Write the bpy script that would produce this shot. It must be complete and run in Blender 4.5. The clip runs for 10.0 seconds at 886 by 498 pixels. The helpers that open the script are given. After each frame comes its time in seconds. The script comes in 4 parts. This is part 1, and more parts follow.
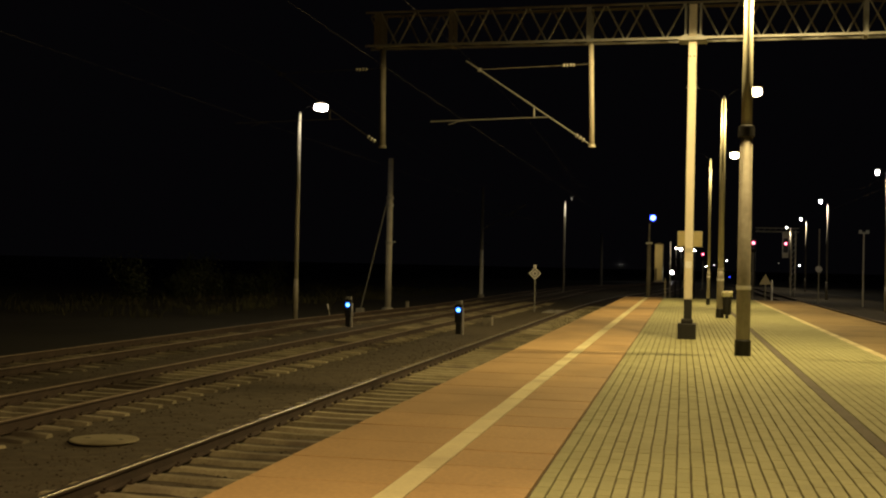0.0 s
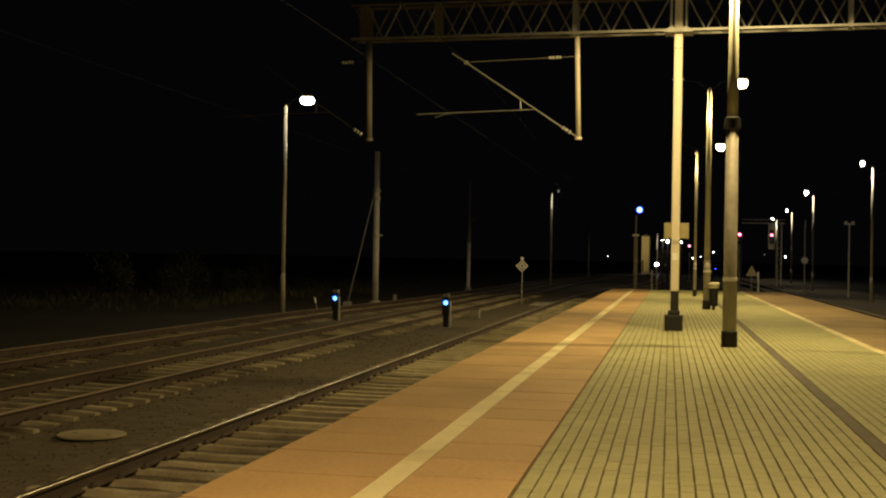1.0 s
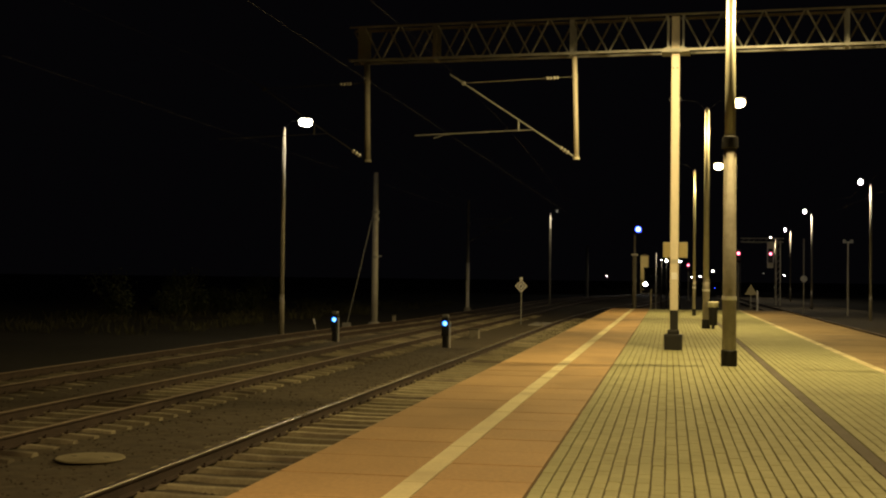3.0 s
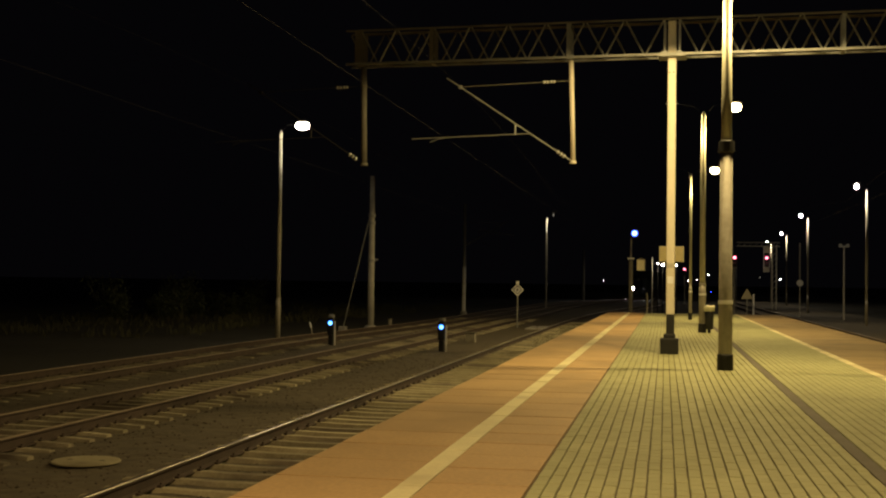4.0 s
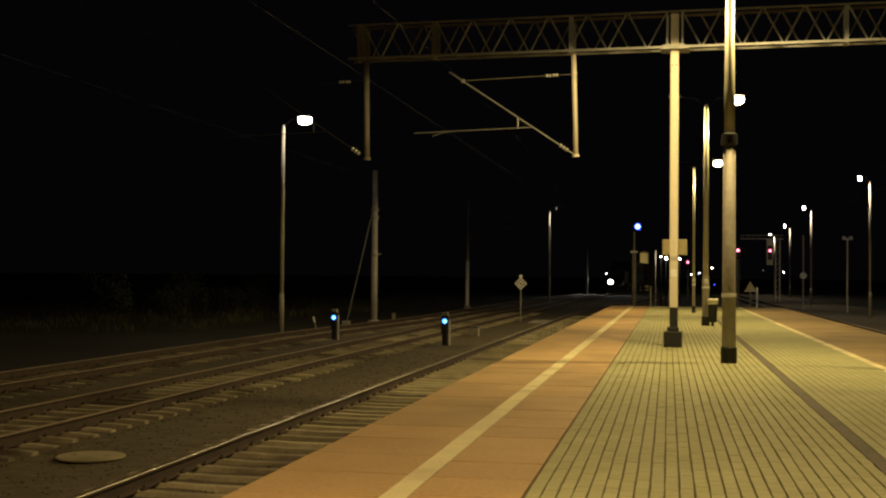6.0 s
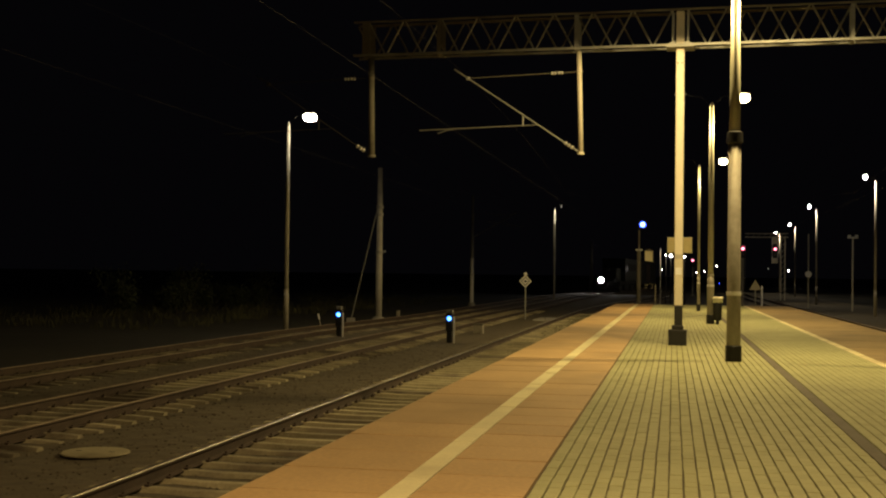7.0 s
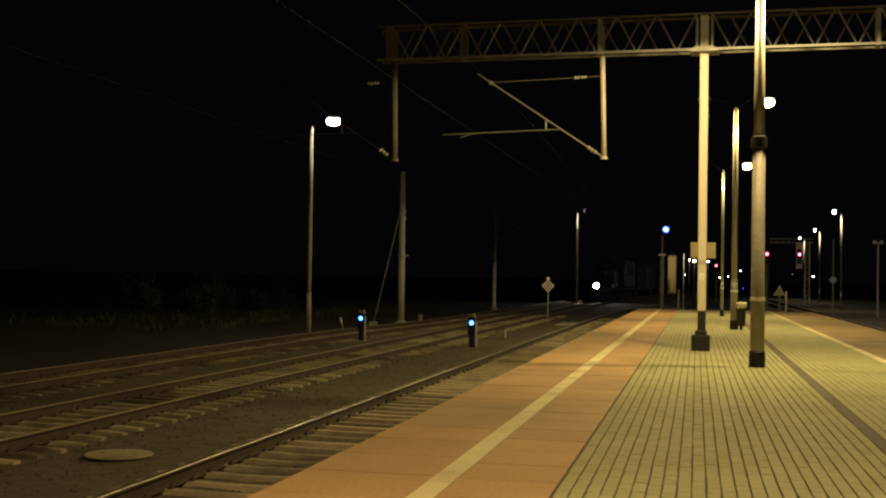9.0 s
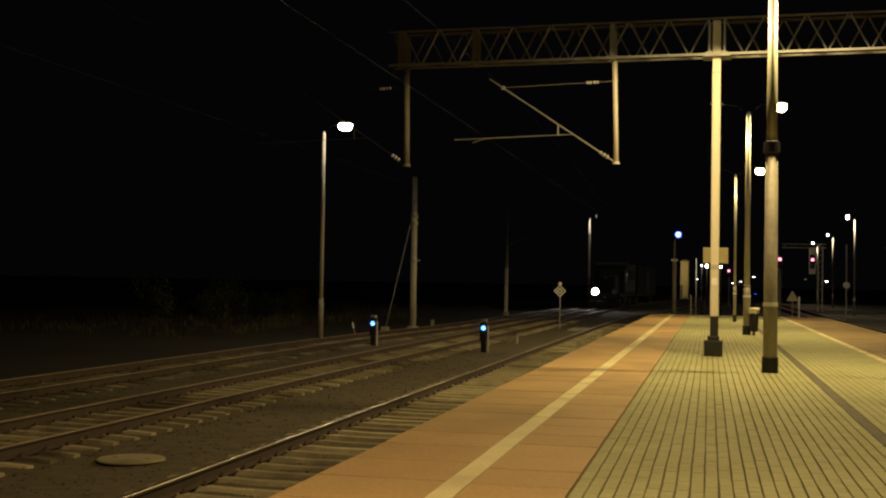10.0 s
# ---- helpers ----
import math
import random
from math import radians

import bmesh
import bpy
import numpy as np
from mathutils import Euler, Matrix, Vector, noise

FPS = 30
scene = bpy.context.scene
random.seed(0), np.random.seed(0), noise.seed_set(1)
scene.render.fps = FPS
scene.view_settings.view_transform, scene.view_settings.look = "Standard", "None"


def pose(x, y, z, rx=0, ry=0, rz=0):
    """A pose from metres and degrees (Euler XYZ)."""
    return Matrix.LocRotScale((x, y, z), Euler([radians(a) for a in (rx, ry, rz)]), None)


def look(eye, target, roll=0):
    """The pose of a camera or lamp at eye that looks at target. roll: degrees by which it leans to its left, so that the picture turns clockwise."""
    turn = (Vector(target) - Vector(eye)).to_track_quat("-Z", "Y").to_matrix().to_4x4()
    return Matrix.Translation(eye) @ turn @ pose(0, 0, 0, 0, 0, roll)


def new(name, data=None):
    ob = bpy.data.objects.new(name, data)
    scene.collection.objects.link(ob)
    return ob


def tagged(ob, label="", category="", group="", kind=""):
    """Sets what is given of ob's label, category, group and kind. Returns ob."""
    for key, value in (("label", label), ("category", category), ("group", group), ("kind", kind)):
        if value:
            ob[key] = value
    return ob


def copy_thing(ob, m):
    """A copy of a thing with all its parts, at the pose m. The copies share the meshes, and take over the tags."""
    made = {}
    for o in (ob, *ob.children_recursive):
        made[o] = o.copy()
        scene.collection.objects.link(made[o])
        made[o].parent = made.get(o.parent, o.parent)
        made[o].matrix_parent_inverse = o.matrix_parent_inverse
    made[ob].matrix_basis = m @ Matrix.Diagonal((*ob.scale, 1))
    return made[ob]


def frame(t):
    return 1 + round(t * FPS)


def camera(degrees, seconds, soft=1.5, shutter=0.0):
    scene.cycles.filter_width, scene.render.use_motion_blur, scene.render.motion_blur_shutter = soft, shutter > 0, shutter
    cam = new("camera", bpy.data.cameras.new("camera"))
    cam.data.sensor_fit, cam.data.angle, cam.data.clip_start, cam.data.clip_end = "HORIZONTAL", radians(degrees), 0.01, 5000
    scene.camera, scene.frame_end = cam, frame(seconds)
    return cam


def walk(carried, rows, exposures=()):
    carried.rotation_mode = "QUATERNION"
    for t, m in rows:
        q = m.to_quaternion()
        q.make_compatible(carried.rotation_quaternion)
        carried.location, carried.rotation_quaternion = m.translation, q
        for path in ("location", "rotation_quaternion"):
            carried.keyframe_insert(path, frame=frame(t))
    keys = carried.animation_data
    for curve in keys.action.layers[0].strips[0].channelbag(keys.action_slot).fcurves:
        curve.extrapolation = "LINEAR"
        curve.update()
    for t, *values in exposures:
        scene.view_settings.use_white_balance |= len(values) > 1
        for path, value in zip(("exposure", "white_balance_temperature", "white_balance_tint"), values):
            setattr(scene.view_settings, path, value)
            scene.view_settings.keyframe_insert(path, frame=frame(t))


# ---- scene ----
cam = camera(41.0, 10.0, soft=2.1)
EYE = (0.0, 0.0, 1.58)
TURNS = (
    (0.0, 11.454, 0.721, -1.260), (0.5, 11.332, 0.535, -1.072), (1.0, 10.832, 0.390, -0.993),
    (1.5, 10.765, 0.340, -0.853), (2.0, 10.771, 0.379, -0.609), (2.5, 10.843, 0.953, -0.596),
    (4.0, 10.609, 1.566, -0.750), (4.5, 10.608, 1.441, -0.748), (5.0, 10.647, 1.347, -0.673),
    (5.5, 10.719, 1.325, -0.511), (7.0, 10.990, 1.150, -0.691), (7.5, 11.215, 1.106, -0.797),
    (8.0, 11.453, 1.098, -0.855), (8.5, 11.721, 1.223, -0.950), (9.0, 12.073, 1.339, -0.912),
    (9.5, 12.390, 1.488, -0.962), (10.0, 12.649, 1.576, -0.943))
walk(cam, [(t, pose(*EYE, 90 + pitch, roll, yaw)) for t, yaw, pitch, roll in TURNS])
scene.view_settings.exposure = 0.0

# ---- night sky and lamp colours ----
world = bpy.data.worlds.new("night_sky")
scene.world = world
world.use_nodes = True
wn = world.node_tree.nodes
wn["Background"].inputs["Color"].default_value = (0.0105, 0.0095, 0.0125, 1)
wn["Background"].inputs["Strength"].default_value = 0.12
SODIUM = (1.0, 0.70, 0.29)
DEEP, PALE_SODIUM = (1.0, 0.685, 0.31), (1.0, 0.73, 0.30)
WARM = (1.0, 0.84, 0.58)
LAMP_WATTS = 1420.0

# ---- materials ----


def mat(name, low, high, rough=0.8, scale=6.0, fine=60.0, bump=0.15, metal=0.0, stretch=(1, 1, 1), rand=0.0, dirt=None, dirt_at=0.62, placed=False):
    """A surface with two scales of variation, fine relief and, where given, stains of another colour; placed: the pattern runs on from piece to piece."""
    m = bpy.data.materials.new(name)
    m.use_nodes = True
    n, k = m.node_tree.nodes, m.node_tree.links
    b = n["Principled BSDF"]
    b.inputs["Metallic"].default_value = metal
    co = n.new("ShaderNodeTexCoord")
    mp = n.new("ShaderNodeMapping")
    mp.inputs["Scale"].default_value = stretch
    if placed:
        k.new(n.new("ShaderNodeNewGeometry").outputs["Position"], mp.inputs["Vector"])
    else:
        k.new(co.outputs["Object"], mp.inputs["Vector"])
    big, small = n.new("ShaderNodeTexNoise"), n.new("ShaderNodeTexNoise")
    for tex, s in ((big, scale), (small, fine)):
        tex.inputs["Scale"].default_value, tex.inputs["Detail"].default_value = s, 5
        k.new(mp.outputs["Vector"], tex.inputs["Vector"])
    mix = n.new("ShaderNodeMath")
    mix.operation = "MULTIPLY_ADD"
    mix.inputs[1].default_value = 0.55
    k.new(big.outputs["Fac"], mix.inputs[0])
    half = n.new("ShaderNodeMath")
    half.operation = "MULTIPLY"
    half.inputs[1].default_value = 0.45
    k.new(small.outputs["Fac"], half.inputs[0])
    k.new(half.outputs[0], mix.inputs[2])
    ramp = n.new("ShaderNodeValToRGB")
    ramp.color_ramp.elements[0].position, ramp.color_ramp.elements[1].position = 0.33, 0.67
    ramp.color_ramp.elements[0].color, ramp.color_ramp.elements[1].color = (*low, 1), (*high, 1)
    k.new(mix.outputs[0], ramp.inputs[0])
    out = ramp.outputs[0]
    if dirt:
        st = n.new("ShaderNodeTexNoise")
        st.inputs["Scale"].default_value, st.inputs["Detail"].default_value = scale * 0.4, 7
        k.new(mp.outputs["Vector"], st.inputs["Vector"])
        r2 = n.new("ShaderNodeValToRGB")
        r2.color_ramp.elements[0].position, r2.color_ramp.elements[1].position = dirt_at - 0.08, dirt_at + 0.08
        k.new(st.outputs["Fac"], r2.inputs[0])
        mc = n.new("ShaderNodeMix")
        mc.data_type = "RGBA"
        mc.inputs[7].default_value = (*dirt, 1)
        k.new(r2.outputs[0], mc.inputs[0])
        k.new(out, mc.inputs[6])
        out = mc.outputs[2]
    if rand:
        oi, ge = n.new("ShaderNodeObjectInfo"), n.new("ShaderNodeNewGeometry")
        add = n.new("ShaderNodeMath")
        k.new(oi.outputs["Random"], add.inputs[0])
        k.new(ge.outputs["Random Per Island"], add.inputs[1])
        fr = n.new("ShaderNodeMath")
        fr.operation = "FRACT"
        k.new(add.outputs[0], fr.inputs[0])
        mr = n.new("ShaderNodeMapRange")
        mr.inputs[3].default_value, mr.inputs[4].default_value = 1 - rand, 1 + rand
        k.new(fr.outputs[0], mr.inputs[0])
        hs = n.new("ShaderNodeHueSaturation")
        k.new(mr.outputs[0], hs.inputs["Value"])
        k.new(out, hs.inputs["Color"])
        out = hs.outputs[0]
    k.new(out, b.inputs["Base Color"])
    rr = n.new("ShaderNodeMapRange")
    rr.inputs[3].default_value, rr.inputs[4].default_value = max(0.02, rough - 0.12), min(1, rough + 0.12)
    k.new(small.outputs["Fac"], rr.inputs[0])
    k.new(rr.outputs[0], b.inputs["Roughness"])
    if bump:
        bp = n.new("ShaderNodeBump")
        bp.inputs["Strength"].default_value, bp.inputs["Distance"].default_value = bump, 0.02
        k.new(mix.outputs[0], bp.inputs["Height"])
        k.new(bp.outputs[0], b.inputs["Normal"])
    return m


def glow(name, colour, strength):
    m = bpy.data.materials.new(name)
    m.use_nodes = True
    b = m.node_tree.nodes["Principled BSDF"]
    b.inputs["Base Color"].default_value = (0.6, 0.6, 0.6, 1)
    b.inputs["Emission Color"].default_value = (*colour, 1)
    b.inputs["Emission Strength"].default_value = strength
    return m


M = dict(
    paver=mat("paver", (0.335, 0.33, 0.162), (0.425, 0.42, 0.212), 0.85, 0.8, 40, 0.25, rand=0.06, dirt=(0.29, 0.28, 0.145), dirt_at=0.66, placed=True),
    joint=mat("joint_sand", (0.075, 0.062, 0.034), (0.125, 0.102, 0.055), 0.95, 3, 60, 0.3),
    slab=mat("red_slab", (0.385, 0.252, 0.11), (0.56, 0.37, 0.163), 0.8, 0.7, 24, 0.25, stretch=(1, 0.7, 1), rand=0.05, dirt=(0.33, 0.22, 0.098), dirt_at=0.56, placed=True),
    slab_old=mat("dirty_slab", (0.25, 0.18, 0.083), (0.36, 0.26, 0.122), 0.85, 0.9, 30, 0.2, rand=0.06, dirt=(0.20, 0.14, 0.07), dirt_at=0.57, placed=True),
    yellow=mat("yellow_paint", (0.66, 0.59, 0.33), (0.82, 0.74, 0.43), 0.7, 1.5, 30, 0.15, rand=0.07, dirt=(0.52, 0.44, 0.24), dirt_at=0.6, placed=True),
    strip=mat("dark_strip", (0.10, 0.085, 0.06), (0.16, 0.14, 0.10), 0.9, 2, 40, 0.3),
    concrete=mat("concrete", (0.26, 0.25, 0.22), (0.42, 0.40, 0.36), 0.9, 1.5, 30, 0.3, rand=0.08, dirt=(0.18, 0.16, 0.13)),
    sleeper=mat("sleeper_concrete", (0.22, 0.19, 0.11), (0.43, 0.38, 0.24), 0.92, 2, 30, 0.4, rand=0.2, dirt=(0.15, 0.12, 0.09), placed=True),
    sleeper_old=mat("old_sleeper_concrete", (0.21, 0.185, 0.115), (0.42, 0.37, 0.24), 0.92, 2, 30, 0.4, rand=0.25, dirt=(0.10, 0.08, 0.055), dirt_at=0.55, placed=True),
    ballast=mat("ballast", (0.055, 0.043, 0.026), (0.112, 0.09, 0.055), 0.97, 4, 40, 0.9, rand=0.22),
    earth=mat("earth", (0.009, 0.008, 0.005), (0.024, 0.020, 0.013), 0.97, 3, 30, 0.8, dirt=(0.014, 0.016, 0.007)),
    rust=mat("rail_rust", (0.045, 0.031, 0.022), (0.085, 0.058, 0.042), 0.85, 3, 40, 0.3, 0.3),
    steel=mat("rail_head", (0.38, 0.35, 0.30), (0.50, 0.465, 0.40), 0.32, 2, 30, 0.0, 0.85, stretch=(1, 0.012, 1)),
    dull=mat("rusty_rail_head", (0.20, 0.155, 0.105), (0.31, 0.245, 0.17), 0.55, 2, 50, 0.1, 0.4),
    # worn grey paint; on the gantry it also carries shade
    weathered=mat("weathered_and_shaded_grey", (0.10, 0.092, 0.072), (0.18, 0.165, 0.125), 0.8, 2, 25, 0.15, dirt=(0.075, 0.06, 0.042)),
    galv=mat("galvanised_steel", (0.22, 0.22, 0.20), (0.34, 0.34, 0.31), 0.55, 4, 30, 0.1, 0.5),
    cream=mat("cream_mast_paint", (0.54, 0.49, 0.37), (0.65, 0.595, 0.46), 0.6, 2, 25, 0.1, stretch=(1, 1, 0.25), dirt=(0.42, 0.36, 0.26), dirt_at=0.68),
    grey=mat("grey_post_paint", (0.34, 0.32, 0.26), (0.46, 0.43, 0.35), 0.65, 2, 25, 0.15, stretch=(1, 1, 0.25), dirt=(0.24, 0.21, 0.16)),
    bright_tube=mat("bright_galvanised_tube", (0.30, 0.29, 0.21), (0.42, 0.405, 0.30), 0.42, 3, 30, 0.05, 0.35, stretch=(1, 1, 0.2)),
    post_grey=mat("stained_post", (0.24, 0.22, 0.175), (0.38, 0.35, 0.285), 0.75, 3, 14, 0.08, stretch=(1, 1, 0.7), dirt=(0.13, 0.112, 0.085), dirt_at=0.6),
    black=mat("black_paint", (0.006, 0.006, 0.006), (0.014, 0.013, 0.012), 0.6, 5, 40, 0.1),
    rubber=mat("black_rubber", (0.015, 0.015, 0.015), (0.03, 0.03, 0.03), 0.8, 5, 40, 0.1),
    white=mat("white_paint", (0.68, 0.67, 0.64), (0.82, 0.81, 0.78), 0.55, 4, 30, 0.08, dirt=(0.5, 0.47, 0.42)),
    lid=mat("lid_concrete", (0.25, 0.22, 0.13), (0.36, 0.32, 0.20), 0.9, 3, 30, 0.3, dirt=(0.19, 0.16, 0.09), dirt_at=0.58),
    board=mat("yellow_board", (0.32, 0.27, 0.11), (0.42, 0.35, 0.16), 0.6, 3, 30, 0.05),
    wall=mat("pale_wall", (0.66, 0.62, 0.36), (0.78, 0.73, 0.46), 0.7, 1.2, 20, 0.2, dirt=(0.58, 0.53, 0.32)),
    porcelain=mat("insulator_glaze", (0.34, 0.33, 0.30), (0.46, 0.45, 0.41), 0.25, 5, 30, 0.0),
    copper=mat("wire_copper", (0.012, 0.011, 0.009), (0.02, 0.018, 0.015), 0.8, 5, 30, 0.0, 0.0),
    loco=mat("loco_green_paint", (0.005, 0.009, 0.007), (0.010, 0.016, 0.012), 0.6, 3, 30, 0.05),
    # grime on the train; on the outer cantilevers it stands in for shade
    frame_dark=mat("grime_and_unlit_dark", (0.008, 0.0075, 0.007), (0.018, 0.016, 0.014), 0.85, 4, 30, 0.3),
    glass=mat("dark_glass", (0.01, 0.012, 0.014), (0.016, 0.018, 0.02), 0.08, 2, 20, 0.0),
    bark=mat("bark", (0.05, 0.04, 0.03), (0.11, 0.09, 0.07), 0.95, 6, 40, 0.6),
    leaf=mat("leaf", (0.025, 0.034, 0.013), (0.05, 0.06, 0.022), 0.8, 5, 30, 0.1, rand=0.4),
    grass=mat("dry_grass", (0.04, 0.042, 0.016), (0.085, 0.08, 0.03), 0.9, 4, 30, 0.1, rand=0.4),
    bin=mat("bin_liner", (0.62, 0.60, 0.40), (0.74, 0.72, 0.52), 0.5, 8, 40, 0.4),
    lamp_hot=glow("lamp_sodium", (1.0, 0.80, 0.42), 30.0),
    lamp_pale=glow("lamp_pale", (1.0, 0.88, 0.66), 60.0),
    lamp_far=glow("lamp_far", (1.0, 0.93, 0.80), 60.0),
    lamp_blue=glow("lamp_blue", (0.02, 0.045, 1.0), 12.0),
    lamp_dwarf=glow("lamp_dwarf_blue", (0.01, 0.13, 1.0), 2.2),
    lamp_red=glow("lamp_red", (1.0, 0.045, 0.14), 6.0),
    head=glow("headlamp", (1.0, 0.97, 0.92), 190.0),
    # whiter discs that paint the bleached middle of a signal lamp's glow
    core_blue=glow("glow_core_blue", (0.30, 0.62, 1.0), 5.0),
    core_cyan=glow("glow_core_cyan", (0.22, 0.80, 1.0), 3.2),
    core_red=glow("glow_core_red", (1.0, 0.50, 0.62), 4.0),
    lamp_dim=glow("lamp_dim", (1.0, 0.88, 0.66), 0.3),
    dead=mat("unlit_lens", (0.10, 0.10, 0.10), (0.16, 0.16, 0.16), 0.15, 4, 20, 0.0),
)

# ---- mesh helpers ----


def obj(name, bm, material, parent=None, label="", smooth=False):
    me = bpy.data.meshes.new(name)
    bm.to_mesh(me)
    bm.free()
    me.materials.append(M[material])
    if smooth:
        for p in me.polygons:
            p.use_smooth = True
    ob = new(name, me)
    if parent is not None:
        ob.parent = parent
    if label:
        ob["label"] = label
    return ob


def part(name, bm, material, parent, label="", smooth=False):
    return obj(name, bm, material, parent, label, smooth)


def thing(name, at, label, category, group="", kind="", turn=0.0):
    ob = new(name)
    ob.empty_display_size = 0.2
    ob.matrix_basis = pose(*at, 0, 0, turn)
    return tagged(ob, label, category, group, kind)


def box(bm, x0, x1, y0, y1, z0, z1, bevel=0.0):
    vs = [bm.verts.new(c) for c in ((x0, y0, z0), (x1, y0, z0), (x1, y1, z0), (x0, y1, z0), (x0, y0, z1), (x1, y0, z1), (x1, y1, z1), (x0, y1, z1))]
    fs = [bm.faces.new([vs[i] for i in f]) for f in ((3, 2, 1, 0), (4, 5, 6, 7), (0, 1, 5, 4), (1, 2, 6, 5), (2, 3, 7, 6), (3, 0, 4, 7))]
    if bevel:
        es = list({e for f in fs for e in f.edges})
        bmesh.ops.bevel(bm, geom=es, offset=bevel, segments=2, affect="EDGES", profile=0.6)
    return bm


def boxed(*a, bevel=0.0):
    return box(bmesh.new(), *a, bevel=bevel)


def tube(bm, a, b, r0, r1=None, seg=12, cap=True):
    """A round bar from a to b."""
    r1 = r0 if r1 is None else r1
    a, b = Vector(a), Vector(b)
    q = (b - a).to_track_quat("Z", "Y")
    rings = []
    for c, r in ((a, r0), (b, r1)):
        rings.append([bm.verts.new(c + q @ Vector((r * math.cos(2 * math.pi * i / seg), r * math.sin(2 * math.pi * i / seg), 0))) for i in range(seg)])
    for i in range(seg):
        bm.faces.new((rings[0][i], rings[0][(i + 1) % seg], rings[1][(i + 1) % seg], rings[1][i]))
    if cap:
        bm.faces.new(rings[0][::-1])
        bm.faces.new(rings[1])
    return bm


def tubed(*a, **k):
    return tube(bmesh.new(), *a, **k)


def lathe(profile, seg=20, bm=None, at=(0, 0, 0), turn=None):
    """A turned body from (radius, height) pairs about z."""
    bm = bm or bmesh.new()
    turn = turn or Matrix.Identity(3)
    rings = []
    for r, z in profile:
        rings.append([bm.verts.new(Vector(at) + turn @ Vector((r * math.cos(2 * math.pi * i / seg), r * math.sin(2 * math.pi * i / seg), z))) for i in range(seg)])
    for r0, r1 in zip(rings, rings[1:]):
        for i in range(seg):
            bm.faces.new((r0[i], r0[(i + 1) % seg], r1[(i + 1) % seg], r1[i]))
    bm.faces.new(rings[0][::-1])
    bm.faces.new(rings[-1])
    return bm


def bent(bm, pts, r, seg=8):
    for a, b in zip(pts, pts[1:]):
        tube(bm, a, b, r, seg=seg)
    return bm


def sweep(bm, pts, profile):
    """An extrusion of a closed (side, up) profile along points on the ground plan."""
    rings = []
    for i, p in enumerate(pts):
        d = (Vector(pts[min(i + 1, len(pts) - 1)]) - Vector(pts[max(i - 1, 0)])).normalized()
        s = Vector((d.y, -d.x, 0))
        rings.append([bm.verts.new(Vector(p) + s * u + Vector((0, 0, v))) for u, v in profile])
    n = len(profile)
    for r0, r1 in zip(rings, rings[1:]):
        for i in range(n):
            bm.faces.new((r0[i], r1[i], r1[(i + 1) % n], r0[(i + 1) % n]))
    bm.faces.new(rings[0])
    bm.faces.new(rings[-1][::-1])
    return bm


# ---- ground and tracks ----
RAIL_TOP = -0.55
SLEEPER_TOP = -0.70


def ease(y, y0, length):
    """From 0 to 1 between y0 and y0 + length, as a reverse curve runs."""
    u = min(1.0, max(0.0, (y - y0) / length))
    return u - math.sin(2 * math.pi * u) / (2 * math.pi)


def bend(x0, y):
    """Where the line that starts at x0 lies at y: the tracks draw together beyond the platform."""
    near, far = 4.0 * ease(y, 55.0, 95.0), 7.9 * ease(y, 93.0, 144.0)
    w = min(1.0, max(0.0, (-x0 - 6.2) / 1.5))
    second = 0.24 * ease(y, 40.0, 50.0)
    outer = min(1.0, max(0.0, (-x0 - 11.2) / 1.0))
    siding = 1.1 * ease(y, 34.0, 32.0)
    return x0 + near * (1 - w) + (far + second * (1 - outer) + siding * outer) * w


def ground():
    bm = bmesh.new()
    xs = [-2500, -300, -60] + [-40 + i * 1.0 for i in range(0, 81)] + [60, 300, 2500]
    ys = [-2500, -200, -30] + [-20 + i * 1.5 for i in range(0, 120)] + [220, 500, 2500]
    grid = [[bm.verts.new((x, y, -0.86 + (0.05 * noise.noise((x * 0.4, y * 0.4, 0)) if abs(x) < 45 else 0))) for x in xs] for y in ys]
    for j in range(len(ys) - 1):
        for i in range(len(xs) - 1):
            bm.faces.new((grid[j][i], grid[j][i + 1], grid[j + 1][i + 1], grid[j + 1][i]))
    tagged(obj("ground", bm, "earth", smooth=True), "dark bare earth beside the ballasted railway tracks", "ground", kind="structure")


def ballast(name, x0, x1, y0, y1, curved):
    """A bed of broken stone with an uneven top."""
    bm = bmesh.new()
    rows = []
    step = 0.22
    nx = int((x1 - x0) / 0.3) + 1
    y, ys = y0, []
    while y < y1:
        ys.append(y)
        y += step if y < 45 else 1.2
    for y in ys:
        row = []
        for i in range(nx + 1):
            u = i / nx
            x = x0 + (x1 - x0) * u
            sh = min(1.0, u * nx / 3, (1 - u) * nx / 3)
            z = -0.88 + 0.132 * sh + 0.022 * noise.noise((x * 4, y * 4, 3)) + 0.026 * noise.noise((x * 1.6, y * 1.6, 9))
            z -= 0.020 if -6.1 < x < -3.4 else 0.016 if -10.7 < x < -7.9 else 0.0
            row.append(bm.verts.new((bend(x, y) if curved else x, y, z)))
        rows.append(row)
    for a, b in zip(rows, rows[1:]):
        for i in range(nx):
            bm.faces.new((a[i], a[i + 1], b[i + 1], b[i]))
    tagged(obj(name, bm, "ballast"), "grey-brown crushed stone ballast under the tracks", "ballast", kind="structure")


RAIL_FOOT = [(-0.075, -0.172), (0.075, -0.172), (0.075, -0.160), (0.012, -0.145), (0.010, -0.050), (0.034, -0.038), (0.034, -0.016), (-0.034, -0.016), (-0.034, -0.038), (-0.010, -0.050), (-0.012, -0.145), (-0.075, -0.160)]
